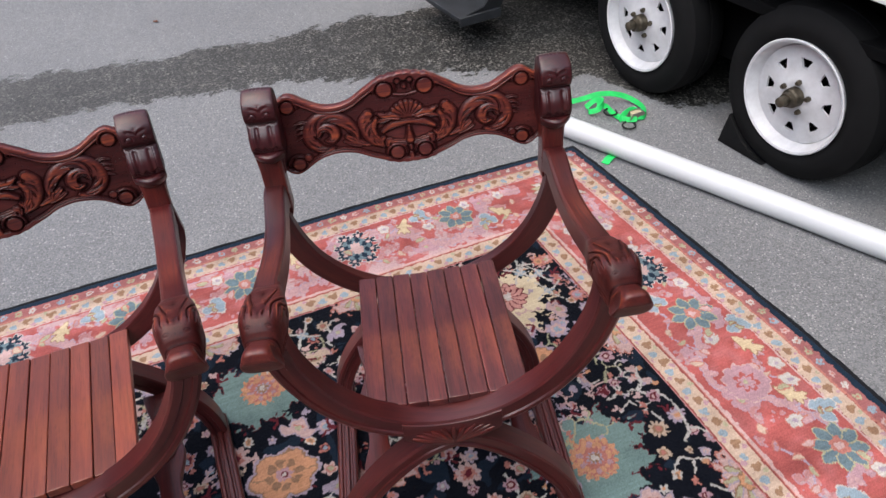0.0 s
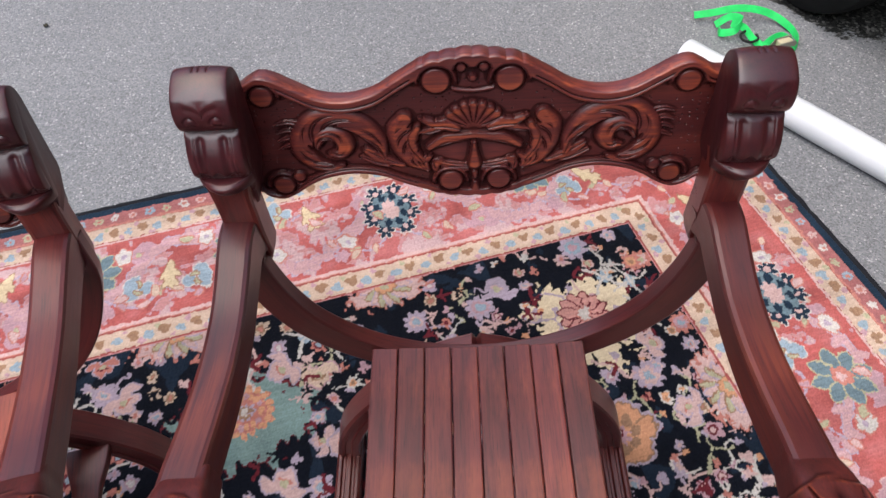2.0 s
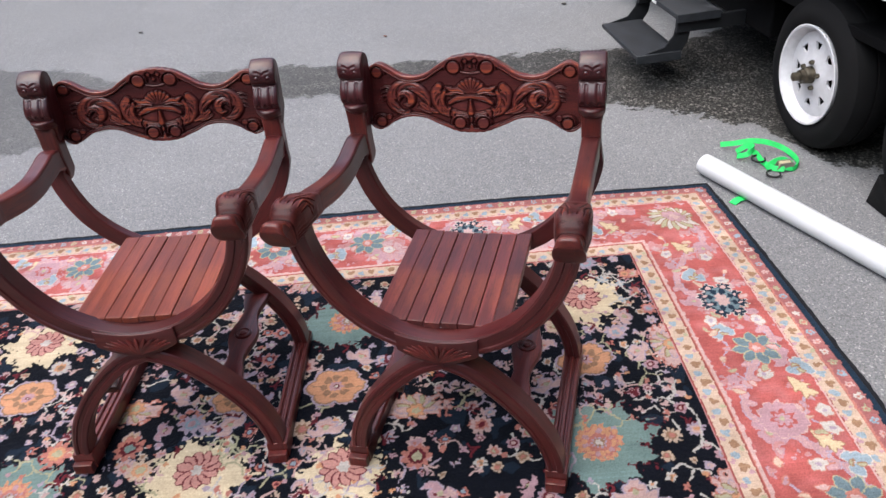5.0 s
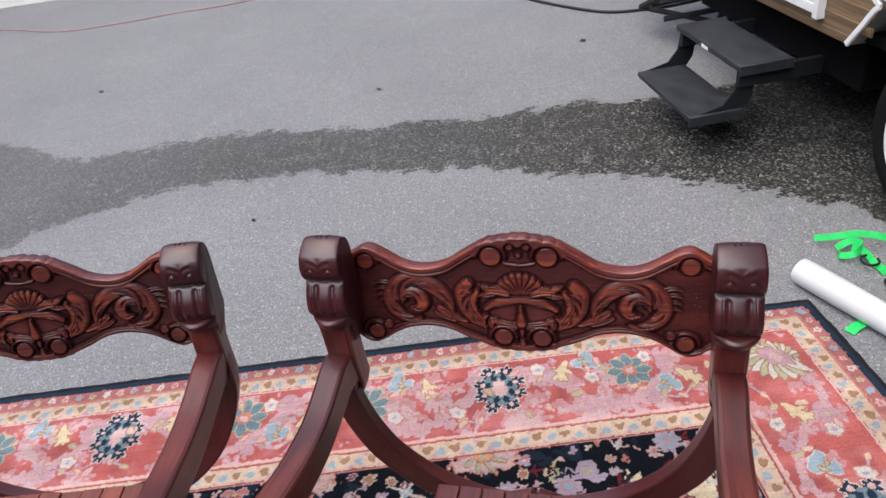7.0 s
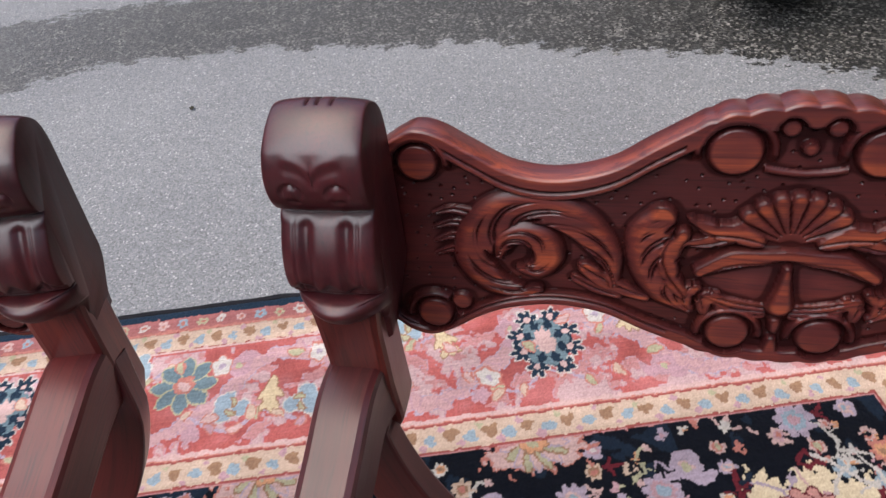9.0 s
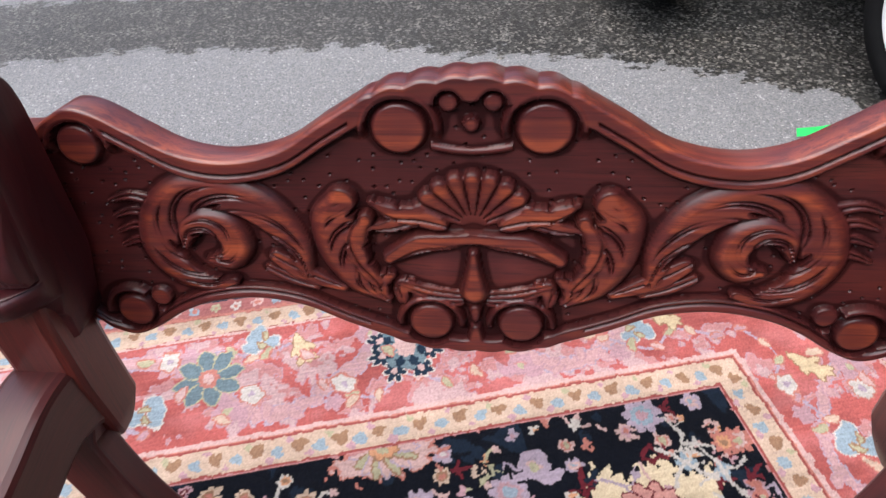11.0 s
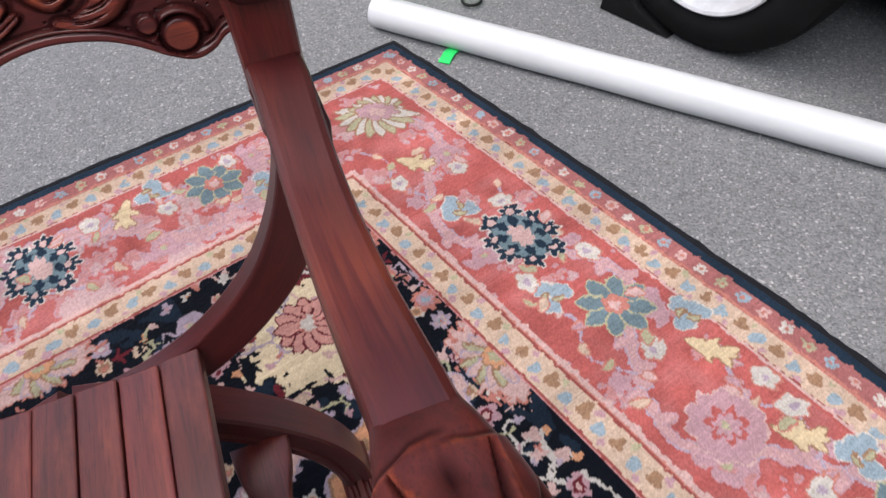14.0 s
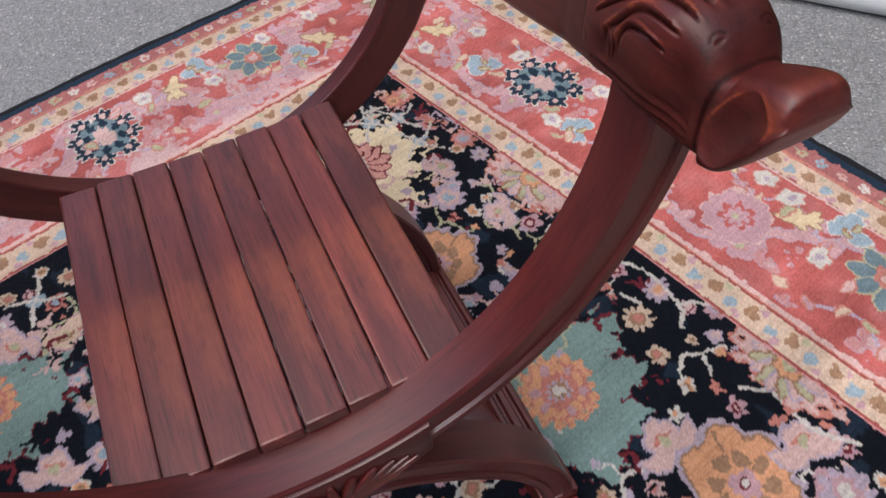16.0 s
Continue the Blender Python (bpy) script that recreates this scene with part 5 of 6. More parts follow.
    dish = np.clip(1 - e2, 0, 1) ** 0.7 * bill
    X = X * (1 - 0.25 * dish)
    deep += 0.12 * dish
    wear += 0.9 * np.exp(-((e2 - 1.05) / 0.14) ** 2) * bill * (Z > -0.3 * HH)
    wear += 0.35 * np.exp(-((D - 0.327) / 0.010) ** 2) * (Z > 0)
    r = np.hypot(X, Z) + 1e-6
    g = 1 + lift / r
    zc = ((top + bot) / 2)[:, None]
    reach = bez([(0.08, 0.125), (0.102, 0.156), (0.21, 0.236), (0.2735, 0.2845), (0.3385, 0.335)], d)
    V = np.stack([x0[:, None] + X * g, np.repeat(-reach[:, None], m, 1), zc + Z * g], -1)
    me = loft("arm_head", list(V), False, 50)
    for key, arr in (("wear", wear), ("stain_shade", deep)):
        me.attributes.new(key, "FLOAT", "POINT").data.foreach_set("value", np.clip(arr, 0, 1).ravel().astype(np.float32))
    return me


def arc_xz(cx, cz, rx, rz, a0, a1, y, n):
    a = np.radians(np.linspace(a0, a1, n))
    return np.stack([cx + rx * np.cos(a), np.full(n, y), cz + rz * np.sin(a)], -1)


RAIL = np.array([(-0.031, -0.020), (-0.028, -0.024), (0.021, -0.024), (0.024, -0.020), (0.024, -0.006), (0.0205, -0.004), (0.0205, 0.008), (0.024, 0.010), (0.024, 0.018), (0.020, 0.024), (-0.027, 0.024), (-0.031, 0.020)])


def build_chair(m, label):
    chair = thing("armchair", m, label, "armchair", "pair of carved chairs")
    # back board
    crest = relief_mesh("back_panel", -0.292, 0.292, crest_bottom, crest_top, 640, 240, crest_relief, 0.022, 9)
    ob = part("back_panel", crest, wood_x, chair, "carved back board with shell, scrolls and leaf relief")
    ob.location = (0.004, 0.255, 0.9125)
    ob.scale = (1.0, 1.0, 0.97)
    ob.rotation_euler.z = radians(-0.7)
    # finials, posts, arms
    fin = finial_mesh()
    arm = arm_mesh()
    head = head_mesh()
    post = sweep("post", [(0.298, 0.216, 0.664), (0.299, 0.216, 0.676), (0.299, 0.217, 0.690), (0.299, 0.213, 0.740), (0.299, 0.212, 0.800), (0.299, 0.215, 0.830)],
                 [rounded(0.030, 0.020, 0.004, 2), rounded(0.040, 0.032, 0.005, 2), rounded(0.046, 0.042, 0.005, 2), rounded(0.046, 0.046, 0.006, 2), rounded(0.047, 0.046, 0.006, 2), rounded(0.052, 0.050, 0.006, 2)], (1, 0, 0))
    for side in (1, -1):
        f = part("finial", fin, wood_fin, chair, "dark beast-head finial")
        f.location = (0.3005, 0.250, 0.780) if side == 1 else (-0.281, 0.256, 0.785)
        if side == 1:
            part("post", post, wood_z, chair)
            part("arm", arm, wood_bent, chair)
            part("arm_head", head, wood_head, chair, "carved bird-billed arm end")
        else:
            part("post", flip(post, "post_b"), wood_z, chair).location.x = 0.013
            part("arm", flip(arm, "arm_b"), wood_bent, chair).location.x = 0.010
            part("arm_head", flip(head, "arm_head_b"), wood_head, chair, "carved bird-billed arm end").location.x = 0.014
    # the two hoops that carry the seat
    hoop = arc_xz(0, 0.752, 0.286, 0.306, 186, 354, -0.228, 80)
    hoop[:, 0] *= 1 + 0.02 * np.clip((hoop[:, 2] - 0.60) / 0.12, 0, 1)
    hoop = np.vstack([[(-0.296, -0.226, 0.775)], hoop, [(0.296, -0.226, 0.775)]])
    hoop[:, 0] += 0.010 * np.clip(-hoop[:, 0] / 0.3, 0, 1)
    part("front_hoop", sweep("front_hoop", hoop, [RAIL * np.where(RAIL[:, :1] < 0, (0.72, 1), (1, 1))], (0, -1, 0)), wood_bent, chair)
    rear = arc_xz(0, 0.752, 0.312, 0.326, 191, 349, 0.179, 90)
    rear[:, 1] += 0.10 * np.clip(rear[:, 2] - 0.56, 0, 1)
    rear = np.vstack([[(-0.299, 0.208, 0.735)], rear, [(0.299, 0.208, 0.735)]])
    rear[:, 0] += 0.010 * np.clip(-rear[:, 0] / 0.3, 0, 1)
    part("rear_hoop", sweep("rear_hoop", rear, [rounded(0.026, 0.048, 0.003, 2)], (0, -1, 0)), wood_bent, chair)
    # seat slats
    for i in range(8):
        x = -0.1565 + 0.313 * (i + 0.5) / 8
        z = 0.481 + 0.22 * x * x
        me = box("slat", (-0.0190, -0.212, -0.0095), (0.0190, 0.164, 0.0075), 0.0025)
        s = part("slat", me, wood_slat, chair)
        s.location = (x, 0, z + (0.0012 if i % 3 else -0.0008))
        s.rotation_euler = (0, -0.44 * x + random.uniform(-0.006, 0.006), random.uniform(-0.004, 0.004))
    # carved block that thickens the front hoop where the legs meet it
    n = 25
    bow = lambda x: 0.752 - 0.306 * math.sqrt(1 - (x / 0.286) ** 2)
    fan = []
    for j in range(n):
        x = -0.094 + 0.188 * j / (n - 1)
        fan.append((x, bow(x) + 0.0225))
    for j in range(n):
        x = 0.094 - 0.188 * j / (n - 1)
        fan.append((x, bow(x) - 0.0245 - 0.021 * max(0.0, 1 - abs(x) / 0.094) ** 0.8))
    apron = part("apron", prism("apron", fan, -0.2575, -0.2525, 1, 0.0015), wood_bent_dark, chair, "block carved with fanned leaves")
    for j in range(11):
        a = radians(-78 + 15.6 * j)
        tip = (0.080 * math.sin(a), 0.412 + 0.046 * math.cos(a) + 0.020 * math.sin(a) ** 2)
        rib = sweep("leaf_rib", smooth_path([(0.004 * math.sin(a), -0.2580, 0.411), (tip[0] * 0.5, -0.2605, 0.411 + (tip[1] - 0.411) * 0.56), (tip[0], -0.2585, tip[1])], 8),
                    [rounded(w, 0.62 * w, 0.26 * w, 2) for w in (0.004, 0.0058, 0.0076, 0.009, 0.0098, 0.0095, 0.008, 0.004)], (math.cos(a), 0, -math.sin(a)))
        part("rib", rib, wood_z, apron)
    # legs: front and rear arches on runners
    for yy, nm in ((-0.222, "front_leg"), (0.205, "rear_leg")):
        for side in (1, -1):
            pts = smooth_path([(0.0, yy, 0.396), (0.06 * side, yy, 0.370), (0.12 * side, yy, 0.318), (0.178 * side, yy, 0.250), (0.222 * side, yy, 0.178), (0.247 * side, yy, 0.110), (0.256 * side, yy, 0.052)], 40)
            part(nm, sweep(nm, pts, [RAIL * np.array([0.98 + 0.01 * side, 0.86])], (0, -1, 0)), wood_bent, chair)
    for side in (1, -1):
        x = 0.256 * side
        flute = np.array([(-0.024, -0.022), (0.024, -0.022), (0.024, 0.016), (0.019, 0.022), (0.014, 0.022), (0.011, 0.016), (0.007, 0.016), (0.004, 0.022), (-0.004, 0.022), (-0.007, 0.016), (-0.011, 0.016), (-0.014, 0.022), (-0.019, 0.022), (-0.024, 0.016)])
        part("runner", sweep("runner", [(x, 0.245, 0.034), (x, -0.184, 0.034)], [flute], (1, 0, 0)), wood_y, chair)
        foot = part("foot", box("foot", (x - 0.027, -0.246, 0.012), (x + 0.027, -0.185, 0.066), 0.003), wood_z, chair)
        part("toe", box("toe", (x - 0.025, -0.266, 0.012), (x + 0.025, -0.2465, 0.044), 0.003), wood_z, foot)
        out = []
        ys = np.linspace(-0.2, 0.185, 50)
        for y in ys:
            out.append((0.030 + 0.009 * math.cos((y + 0.0075) * 32) * (1 if abs(y + 0.0075) < 0.15 else 0.6), y))
        edge = [(0.158 * side + w, y) for w, y in out] + [(0.158 * side - w, y) for w, y in out[::-1]]
        plank = part("stretcher", prism("stretcher", edge, 0.238, 0.258, 2, 0.003), wood_y, chair, "shaped side stretcher with a carved rosette")
        ros = lathe("rosette", [(0.256, 0.024), (0.262, 0.023), (0.263, 0.018), (0.260, 0.015), (0.260, 0.011), (0.264, 0.009), (0.266, 0.0)], 24, 2)
        ros.transform(Matrix.Translation((0.158 * side, -0.0075, 0)))
        part("rosette", ros, wood_y, plank)
    return chair


CHAIR_SIZE = Matrix.Diagonal((1.020, 1.008, 1.006, 1.0))
armchair = build_chair(pose(-1.083, -1.1275, 0.0, 0, -0.5, -15.3) @ CHAIR_SIZE, "carved mahogany armchair with slatted seat, standing on rug")
armchair_two = copy_thing(armchair, pose(-1.893, -1.011, -0.002, -1.4, 1.8, -0.5) @ CHAIR_SIZE)
for child in armchair_two.children:
    if child.name.startswith("slat"):
        child.material_slots[0].link = "OBJECT"
        child.material_slots[0].material = wood_pale
tagged(armchair_two, "carved mahogany armchair with lighter, more orange slats, on rug")

# ---- the travel trailer ----
def build_wheel(trailer, x, y):
    wheel = part("wheel", lathe("wheel", [(0.19, 0.05), (0.19, 0.15), (0.08, 0.15), (0.07, 0.14), (0.07, 0.05)], 64, 0), m_dark, trailer)
    wheel.location = (x, y, 0.318)
    R, r = 0.318, 0.205
    prof = [(0.20, r - 0.005), (0.205, r + 0.05), (0.19, R - 0.03), (0.165, R - 0.006), (0.13, R)]
    prof += [(0.10, R), (0.098, R - 0.008), (0.090, R - 0.008), (0.088, R)]
    prof += [(0.05, R - 0.001), (0.022, R - 0.010), (0.004, R - 0.035), (-0.006, R - 0.062), (-0.006, r + 0.030), (0.0, r + 0.012), (0.012, r - 0.004)]
    part("tyre", lathe("tyre", prof, 80, 0, True), m_tyre, wheel, "worn black trailer tyre")
    # rim: flange, barrel and a spoked disc with eight cut windows
    part("rim", lathe("rim", [(0.012, 0.2), (-0.002, 0.206), (-0.006, 0.208), (-0.009, 0.204), (-0.006, 0.196), (0.008, 0.190), (0.024, 0.185), (0.036, 0.177), (0.050, 0.174), (0.050, 0.181), (0.03, 0.196)], 80, 0, True), m_rim, wheel, "white steel rim")
    bm = bmesh.new()
    N, rings = 64, [(0.036, 0.018), (0.052, 0.015), (0.066, 0.018), (0.078, 0.022), (0.104, 0.026), (0.136, 0.028), (0.176, 0.034)]
    vs = [[bm.verts.new((dx, r_ * math.cos(2 * math.pi * j / N), r_ * math.sin(2 * math.pi * j / N))) for j in range(N)] for r_, dx in rings]
    # pull the window columns to a rounded triangle, wider outwards
    for j in range(N):
        k = (j + 4) % 8 - 4
        for ri, half in ((4, 0.008), (5, 0.024)):
            base = 2 * math.pi * ((j + 4) // 8 * 8) / N
            rr, dx = rings[ri]
            if -2 <= k <= 2:
                off = half / 2 * k / rr
            else:
                lim = math.pi / 8 if k > 0 else -math.pi / 8
                e = half / rr * (1 if k > 0 else -1)
                off = e + (lim - e) * (abs(k) - 2) / 2
            vs[ri][j].co = (dx, rr * math.cos(base + off), rr * math.sin(base + off))
    for i in range(len(rings) - 1):
        for j in range(N):
            k = (j + 4) % 8 - 4
            if i == 4 and -2 <= k < 2:
                continue
            bm.faces.new((vs[i][j], vs[i][(j + 1) % N], vs[i + 1][(j + 1) % N], vs[i + 1][j]))
    ext = bmesh.ops.extrude_face_region(bm, geom=list(bm.faces))
    for v in ext["geom"]:
        if isinstance(v, bmesh.types.BMVert):
            v.co.x += 0.009
    bmesh.ops.recalc_face_normals(bm, faces=bm.faces)
    me = bpy.data.meshes.new("rim_disc")
    bm.to_mesh(me)
    bm.free()
    part("rim_disc", sharp(me, 50), m_rim, wheel, "white spoked disc with eight cut windows")
    hub = part("hub", lathe("hub", [(0.03, 0.036), (-0.010, 0.035), (-0.016, 0.031), (-0.018, 0.026), (-0.034, 0.024), (-0.034, 0.019), (-0.060, 0.018), (-0.063, 0.014), (-0.064, 0.0)], 28, 0), m_hub, wheel, "greasy brown metal hub")
    for j in range(5):
        a = 2 * math.pi * (j + 0.3) / 5
        nut = part("wheel_nut", lathe("wheel_nut", [(0.014, 0.010), (0.0, 0.010), (-0.008, 0.008), (-0.009, 0.0)], 6, 0), m_hub, wheel)
        nut.location = (0.008, 0.055 * math.cos(a), 0.055 * math.sin(a))


def build_trailer():
    trailer = thing("travel_trailer", pose(0.457, -0.064, 0, 0, 0, 5.2), "older travel trailer with brown wood-grain siding, parked on asphalt", "trailer")
    for y in (-0.463, 0.345):
        build_wheel(trailer, 0.0, y)
    # side wall with one long arch over both wheels
    arch = [(3.2, 0.54), (0.79, 0.54), (0.725, 0.62), (0.66, 0.70), (0.57, 0.742), (-0.70, 0.745), (-0.82, 0.71), (-0.94, 0.62), (-1.0, 0.54), (-3.0, 0.54), (-3.0, 2.85), (3.2, 2.85)]
    part("wall", prism("wall", arch, -0.03, 0.02, 0), m_siding, trailer, "brown wood-grain metal siding")
    trim = smooth_path([(-0.038, y, z) for y, z in arch[1:9]], 60)
    part("trim", sweep("trim", trim, [rounded(0.014, 0.022, 0.004, 2)], (1, 0, 0)), m_alu, trailer, "white metal edge trim")
    lap = np.array([(-0.006, -0.005), (0.006, -0.005), (0.006, 0.0), (-0.001, 0.027), (-0.006, 0.027)])
    for k in range(26):
        z = 0.560 + 0.056 * k
        for y0, y1 in (((-3.0, -0.98), (0.79, 3.2)) if z < 0.60 else ((-3.0, -0.90), (0.68, 3.2)) if z < 0.70 else ((-3.0, -0.80), (0.60, 3.2)) if z < 0.75 else ((-3.0, 3.2),)):
            part("rib", sweep("rib", [(-0.030, y1, z), (-0.030, y0, z)], [lap], (-1, 0, 0)), m_siding, trailer)
    # inner lip of the arch, hasp and sticker above it
    part("arch_lip", sweep("arch_lip", [(0.07, y, z - 0.006) for y, z in arch[1:9]], [rounded(0.19, 0.006, 0.002, 2)], (1, 0, 0)), m_lip, trailer, "grey metal arch lining")
    hasp = part("hasp", box("hasp", (-0.046, 0.305, 0.775), (-0.036, 0.330, 0.845), 0.003), m_alu, trailer, "white hasp on the siding")
    part("hasp_loop", sweep("hasp_loop", arc_xz(0, 0, 0.012, 0.016, 0, 360, 0, 20)[:, [1, 0, 2]] + np.array([-0.046, 0.3175, 0.772]), [rounded(0.006, 0.006, 0.002, 2)], (1, 0, 0)), m_alu, hasp)
    part("sticker", box("sticker", (-0.0395, 0.115, 0.765), (-0.0365, 0.165, 0.800), 0.0005), m_alu, trailer, "white paper sticker")
    part("roof", box("roof", (-0.05, -3.05, 2.852), (2.3, 3.25, 2.96), 0.03), m_alu, trailer)
    part("floor_pan", box("floor_pan", (0.02, -3.0, 0.54), (2.25, 3.2, 0.58), 0.004), m_dark, trailer)
    part("far_wall", box("far_wall", (2.2, -3.0, 0.5), (2.25, 3.2, 2.85), 0.004), m_siding, trailer)
    part("end_wall", box("end_wall", (0.02, 3.15, 0.5), (2.2, 3.2, 2.85), 0.004), m_siding, trailer)
    part("end_wall", box("end_wall", (0.02, -3.0, 0.5), (2.2, -2.95, 2.85), 0.004), m_siding, trailer)
    part("wheel_housing", box("wheel_housing", (0.24, -0.98, 0.20), (0.26, 0.84, 0.9), 0.002), m_dark, trailer)
    part("underbelly", box("underbelly", (0.10, 0.86, 0.30), (2.1, 2.25, 0.535), 0.01), m_dark, trailer, "black underbelly tank")
    for x in (0.35, 1.8):
        part("chassis_rail", box("chassis_rail", (x, -3.0, 0.36), (x + 0.06, 3.2, 0.495), 0.004), m_dark, trailer)
    for y in (-0.463, 0.345):
        ax = part("axle", lathe("axle", [(0.05, 0.03), (2.0, 0.03)], 16, 0), m_dark, trailer)
        ax.location = (0, y, 0.318)
    for y in (-0.463, 0.345):
        far = part("wheel", lathe("wheel", [(1.98, 0.1), (1.98, 0.318), (2.18, 0.318), (2.18, 0.1)], 40, 0), m_tyre, trailer)
        far.location = (0, y, 0.318)
    # entrance door, white framed
    door = part("door", box("door", (-0.056, 0.985, 0.640), (-0.031, 1.62, 2.35), 0.004), m_alu, trailer, "white entrance door edge")
    part("door_sill", box("door_sill", (-0.060, 0.985, 0.600), (-0.031, 1.62, 0.636), 0.004), m_alu, trailer, "aluminium door sill")
    for y in (0.95, 1.622):
        part("door_frame", box("door_frame", (-0.064, y, 0.585), (-0.031, y + 0.034, 2.37), 0.003), m_alu, trailer)
    # corner stay beyond the step
    for a, b in (((0.06, 2.10, 0.50), (-0.02, 2.82, 0.16)), ((0.30, 2.20, 0.50), (0.28, 2.45, 0.05)), ((-0.02, 2.82, 0.16), (0.30, 2.50, 0.10)), ((0.0, 2.70, 0.20), (0.42, 2.60, 0.24)), ((0.02, 2.55, 0.15), (0.42, 2.50, 0.17)), ((0.42, 2.40, 0.54), (0.40, 2.52, 0.02))):
        part("corner_stay", sweep("corner_stay", [a, b], [rounded(0.028, 0.028, 0.004, 2)], (0.3, 0.5, 0.8)), m_step, trailer)
    part("corner_stay", box("corner_stay", (0.30, 2.42, 0.002), (0.46, 2.60, 0.03), 0.004), m_step, trailer)
    # folding step
    m_tread = m_tread_top
    st = part("folding_step", box("step_frame", (-0.26, 1.10, 0.30), (0.098, 1.13, 0.372), 0.004), m_step, trailer, "black folding double step")
    part("step_frame", box("step_frame", (-0.26, 1.66, 0.30), (0.098, 1.69, 0.372), 0.004), m_step, st)
    part("upper_tread", box("upper_tread", (-0.275, 1.085, 0.375), (-0.05, 1.70, 0.400), 0.005), m_tread, st, "worn dark step tread")
    part("tread_lip", box("tread_lip", (-0.275, 1.070, 0.360), (-0.05, 1.083, 0.402), 0.003), m_tread, st)
    part("tread_tag", box("tread_tag", (-0.279, 1.36, 0.380), (-0.2765, 1.42, 0.394), 0.0005), m_alu, st, "white paper tag")
    part("lower_tread", box("lower_tread", (-0.460, 1.115, 0.178), (-0.225, 1.70, 0.202), 0.005), m_tread, st, "worn dark step tread")
    part("tread_lip", box("tread_lip", (-0.460, 1.098, 0.160), (-0.225, 1.113, 0.204), 0.003), m_tread, st)
    for y in (1.120, 1.690):
        part("step_arm", prism("step_arm", [(-0.45, 0.165), (-0.24, 0.165), (-0.19, 0.24), (-0.17, 0.372), (-0.25, 0.372), (-0.265, 0.28), (-0.31, 0.225), (-0.44, 0.195)], y, y + 0.010, 1), m_step, st)
    return trailer


build_trailer()

chock = part("wheel_chock", prism("wheel_chock", [(-0.215, 0.002), (-0.228, 0.06), (-0.246, 0.135), (-0.275, 0.105), (-0.33, 0.05), (-0.44, 0.004)], 0.0, 0.17, 0, 0.004), m_tyre)
chock.matrix_basis = pose(0.457, -0.029, 0, 0, 0, 5.2)
tagged(chock, "black rubber wedge chock against trailer tyre", "wheel chock")

# ---- the roll, the strap and the cords ----
def build_tube():
    a, b = Vector((-0.032, 0.102, 0.0)), Vector((1.093, -2.48, 0.0))
    d = (b - a).normalized()
    length = (b - a).length
    tube = thing("plastic_tube", Matrix.Translation(a) @ d.to_track_quat("X", "Z").to_matrix().to_4x4(), "long white plastic-wrapped tube lying on asphalt", "tube")
    r = 0.043
    prof = [(0.03, r - 0.012), (0.002, r - 0.010), (0.0, r - 0.006), (0.003, r - 0.001), (0.012, r)] + [(x, r + 0.0006 * math.sin(x * 17)) for x in np.linspace(0.05, length - 0.02, 60)] + [(length, r - 0.006), (length, r - 0.02)]
    sh = part("shell", lathe("shell", prof, 48, 0), m_tube, tube, "smooth white film")
    sh.location = (0, 0, r)
    end = part("end_plug", lathe("end_plug", [(0.028, 0.0), (0.026, r - 0.02), (0.028, r - 0.0125), (0.05, r - 0.0125)], 32, 0), m_tube, tube)
    end.location = (0, 0, r)


def ribbon(name, pts, width, thick, side, n=80):
    return sweep(name, smooth_path(pts, n), [rounded(width, thick, thick * 0.4, 2)], side)


def build_strap():
    strap = thing("ratchet_strap", pose(0.006, 0.012, 0.0), "bright green ratchet strap heaped beside white tube", "ratchet strap")
    loops = [
        [(0.095, 0.270, 0.030), (0.150, 0.250, 0.040), (0.215, 0.228, 0.055), (0.280, 0.205, 0.050), (0.335, 0.180, 0.030), (0.362, 0.125, 0.015), (0.352, 0.065, 0.012), (0.315, 0.030, 0.014), (0.275, 0.035, 0.02)],
        [(0.150, 0.222, 0.012), (0.185, 0.205, 0.045), (0.200, 0.165, 0.055), (0.165, 0.140, 0.040), (0.135, 0.165, 0.022), (0.150, 0.200, 0.012)],
        [(0.185, 0.190, 0.030), (0.205, 0.150, 0.035), (0.215, 0.095, 0.020), (0.240, 0.045, 0.015), (0.275, 0.020, 0.018)],
        [(0.215, 0.060, 0.008), (0.250, 0.070, 0.030), (0.290, 0.075, 0.034), (0.322, 0.060, 0.018)],
    ]
    for p in loops:
        part("webbing", ribbon("webbing", p, 0.023, 0.0025, (0.25, 0.5, 1)), m_strap, strap, "green webbing")
    part("webbing", ribbon("webbing", [(-0.012, -0.185, 0.004), (0.020, -0.166, 0.009), (0.055, -0.152, 0.006), (0.085, -0.140, 0.004)], 0.032, 0.003, (0.5, -0.85, 0)), m_strap, strap, "green webbing")
    part("ratchet", box("ratchet", (0.262, 0.034, 0.018), (0.310, 0.058, 0.040), 0.006), m_brass, strap, "cream and zinc ratchet")
    for y in (0.030, 0.059):
        part("ratchet_plate", prism("ratchet_plate", [(0.248, 0.008), (0.300, 0.008), (0.322, 0.028), (0.312, 0.042), (0.260, 0.038)], y, y + 0.003, 1), m_zinc, strap)
    for o in ((0.200, 0.105, 0.020), (0.222, -0.004, 0.004)):
        p = [(o[0] + dx, o[1] + dy, o[2] + dz) for dx, dy, dz in ((0.0, 0.028, 0.014), (-0.022, 0.018, 0.012), (-0.026, -0.006, 0.010), (-0.006, -0.022, 0.008), (0.020, -0.016, 0.008), (0.028, 0.006, 0.010))]
        part("hook", sweep("hook", smooth_path(p, 30), [rounded(0.008, 0.008, 0.003, 2)], (0, 0, 1)), m_buckle, strap, "black steel hook")


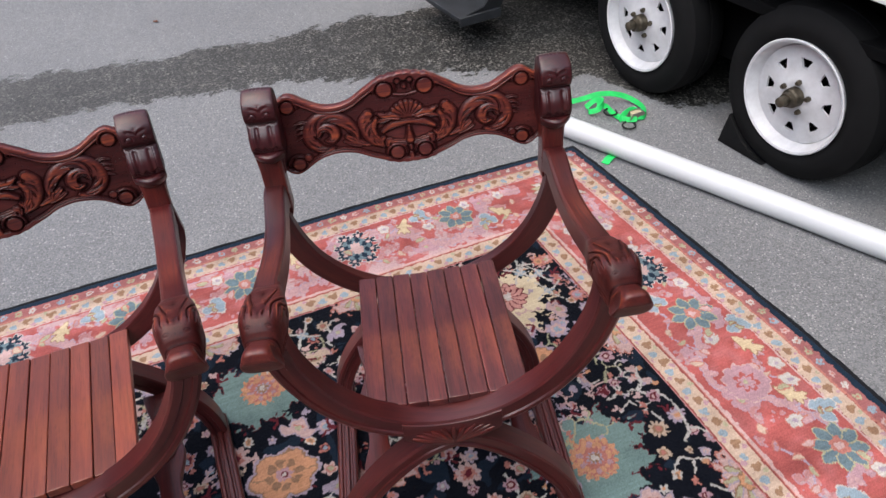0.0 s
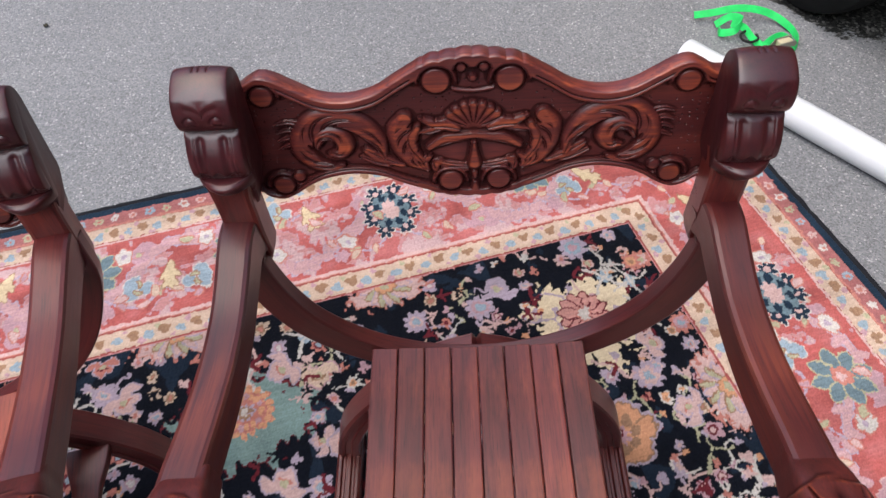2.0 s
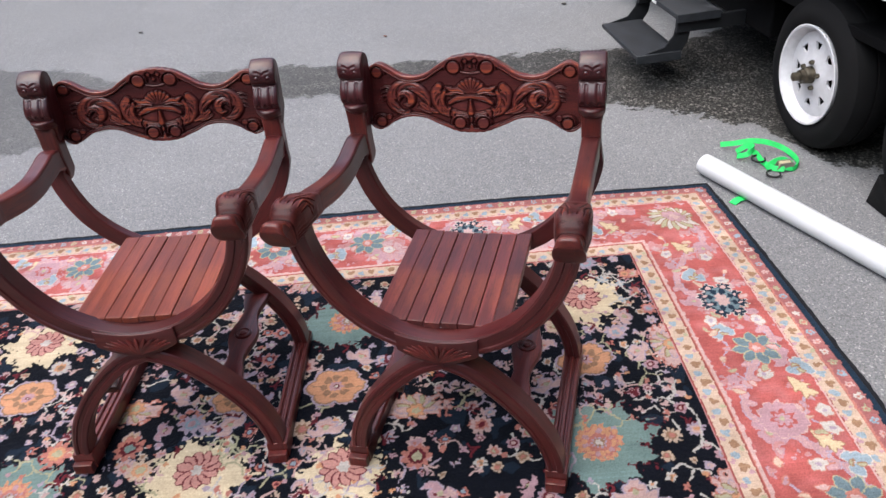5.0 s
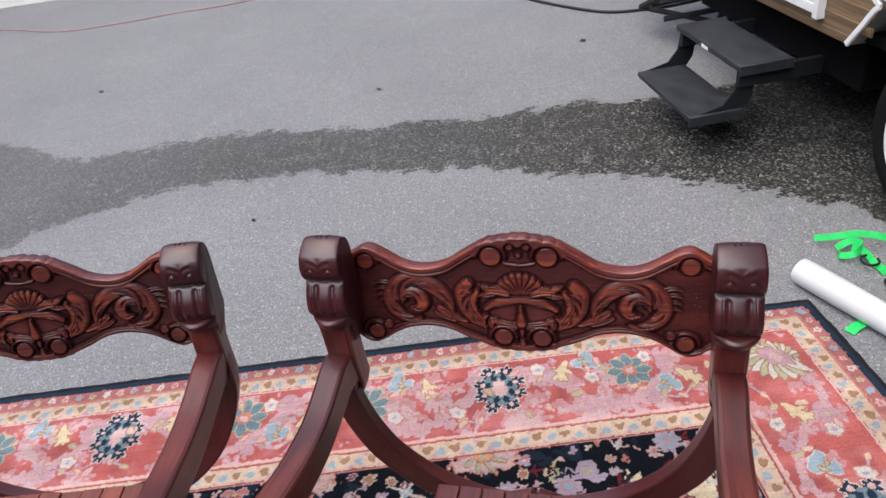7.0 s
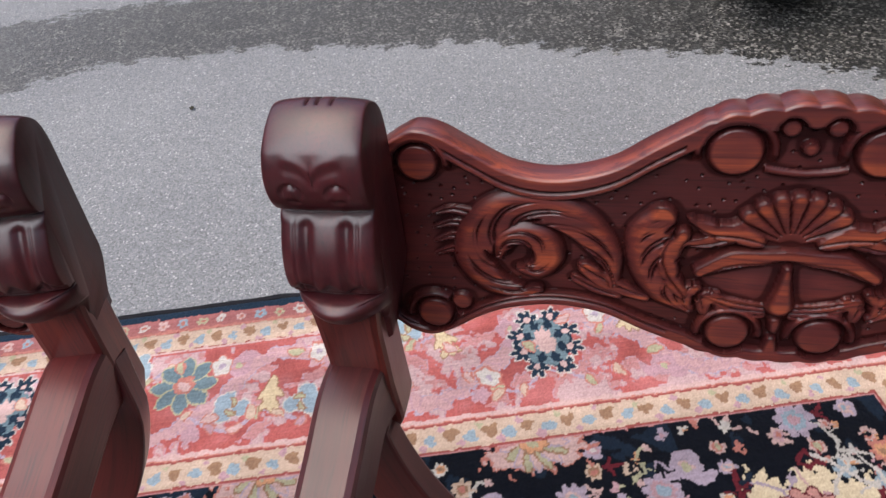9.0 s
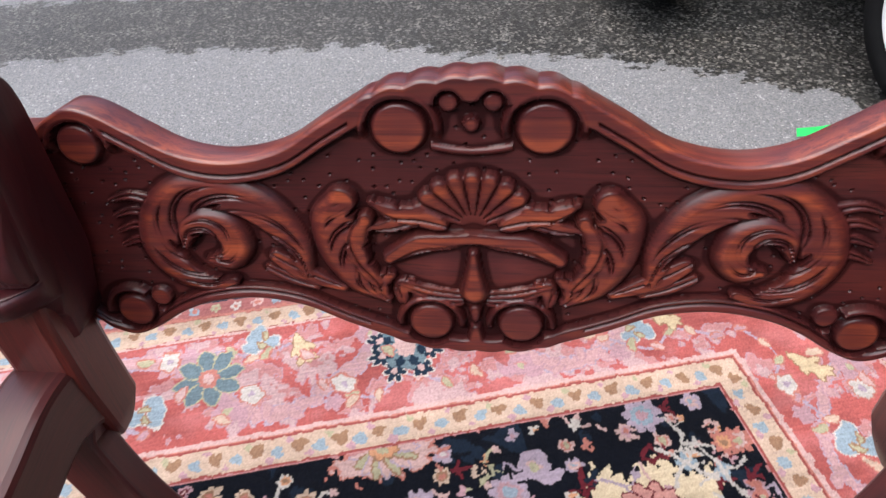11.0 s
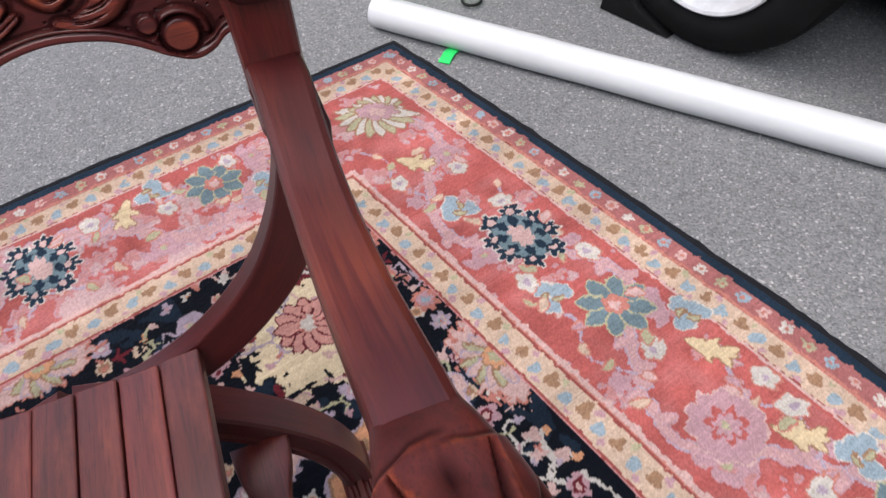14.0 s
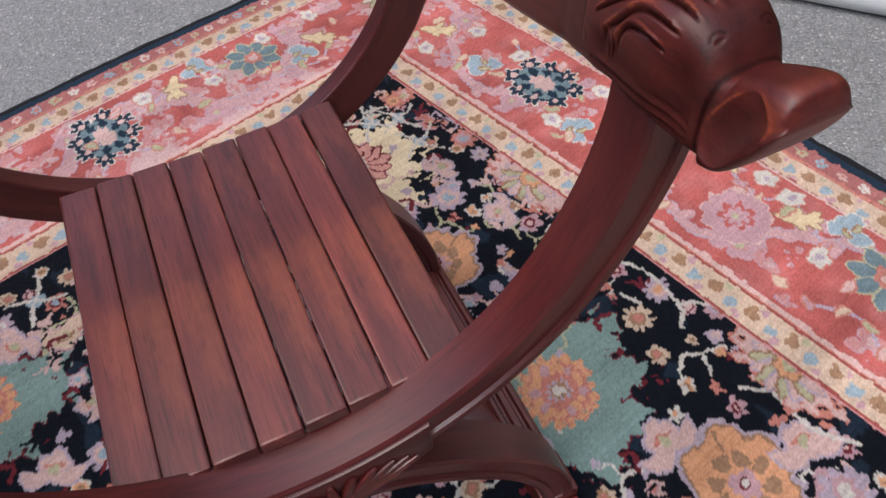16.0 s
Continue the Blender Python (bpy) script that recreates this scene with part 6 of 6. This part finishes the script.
def build_cords():
    cable = sweep("power_cable", smooth_path([(0.95, 3.3, 0.012), (0.58, 3.18, 0.011), (0.30, 3.17, 0.011), (0.05, 3.26, 0.011), (-0.24, 3.63, 0.011), (-0.50, 4.08, 0.011), (-0.68, 4.46, 0.011), (-1.05, 5.1, 0.011), (-1.6, 6.3, 0.011)], 120), [rounded(0.02, 0.02, 0.009, 3)], (0, 0, 1))
    tagged(part("power_cable", cable, m_cable), "thick black rubber power cable lying on asphalt", "cable")
    cord = sweep("extension_cord", smooth_path([(-6.6, 6.1, 0.006), (-5.2, 5.42, 0.006), (-4.5, 5.03, 0.006), (-3.94, 5.0, 0.006), (-3.45, 5.08, 0.006), (-2.82, 5.14, 0.006), (-2.1, 5.5, 0.006), (-1.4, 6.6, 0.006)], 140), [rounded(0.009, 0.009, 0.004, 2)], (0, 0, 1))
    tagged(part("extension_cord", cord, m_cord), "thin faded red extension cord lying on asphalt", "cord")


build_tube()
build_strap()
build_cords()

# ---- ground ----
def build_ground():
    bm = bmesh.new()
    bmesh.ops.create_grid(bm, x_segments=60, y_segments=60, size=60)
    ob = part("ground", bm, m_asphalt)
    tagged(ob, "worn grey asphalt lot with one wet run", "asphalt", kind="structure")


build_ground()


def build_sky_blocks():
    """Unseen plain dark walls, added on all sides to block low sky light."""
    for name, lo, hi in (("wall_north", (-12.4, 13.0, 0), (12.4, 13.4, 7.0)), ("wall_south", (-12.4, -9.4, 0), (12.4, -9.0, 7.0)), ("wall_west", (-12.4, -9.0, 0), (-12.0, 13.0, 7.0)), ("wall_east", (12.0, -9.0, 0), (12.4, 13.0, 7.0))):
        tagged(part(name, box(name, lo, hi, 0.01), m_sky_block), "unseen plain dark wall added to block low sky light", "wall", kind="structure")


build_sky_blocks()


def build_leaf(x, y, size, turn, tint):
    """A curled dead leaf or scrap on the asphalt."""
    n = 9
    rings = []
    for i in range(n):
        q = i / (n - 1)
        w = size * 0.34 * math.sin(math.pi * (0.06 + 0.88 * q)) * (1 + 0.25 * math.sin(q * 17))
        z = 0.004 + size * 0.10 * (q - 0.5) ** 2 * 4
        rings.append(np.array([(size * (q - 0.5), -w, z + w * 0.4), (size * (q - 0.5), 0, z), (size * (q - 0.5), w, z + w * 0.5), (size * (q - 0.5), w * 0.96, z + w * 0.5 + 0.0012), (size * (q - 0.5), 0, z + 0.0012), (size * (q - 0.5), -w * 0.96, z + w * 0.4 + 0.0012)]))
    ob = part("dry_leaf", loft("dry_leaf", rings, False, 60), plain("dry_leaf", tint, 0.8, 0, 0.5, 60, 0.2, 0.2))
    ob.matrix_basis = pose(x, y, 0, 0, 0, turn)
    tagged(ob, "small curled dry leaf lying on grey asphalt", "leaf", "dry leaves")


for lx, ly, ls, lt, lc in ((-0.185, 2.73, 0.042, 20, (0.045, 0.035, 0.025)), (-2.0, 1.0, 0.022, 80, (0.05, 0.045, 0.03)), (-1.48, 2.39, 0.034, 140, (0.20, 0.07, 0.035)), (-3.43, 3.1, 0.036, 10, (0.05, 0.04, 0.03))):
    build_leaf(lx, ly, ls, lt, lc)


def build_pavement():
    """The edge of a pale concrete slab beyond the asphalt."""
    line = [(-11.9, 6.65), (-9.0, 6.55), (-5.6, 6.44), (-4.66, 6.45), (-3.76, 6.44), (-3.3, 6.7), (-3.6, 9.0), (-11.9, 10.5)]
    ob = part("pavement", prism("pavement", line, -0.05, 0.02, 2, 0.004), plain("pale_concrete", (0.42, 0.41, 0.39), 0.85, 0, 0.2, 4, 0.3, 0.2))
    tagged(ob, "pale worn concrete slab beyond the asphalt", "concrete", kind="structure")


build_pavement()
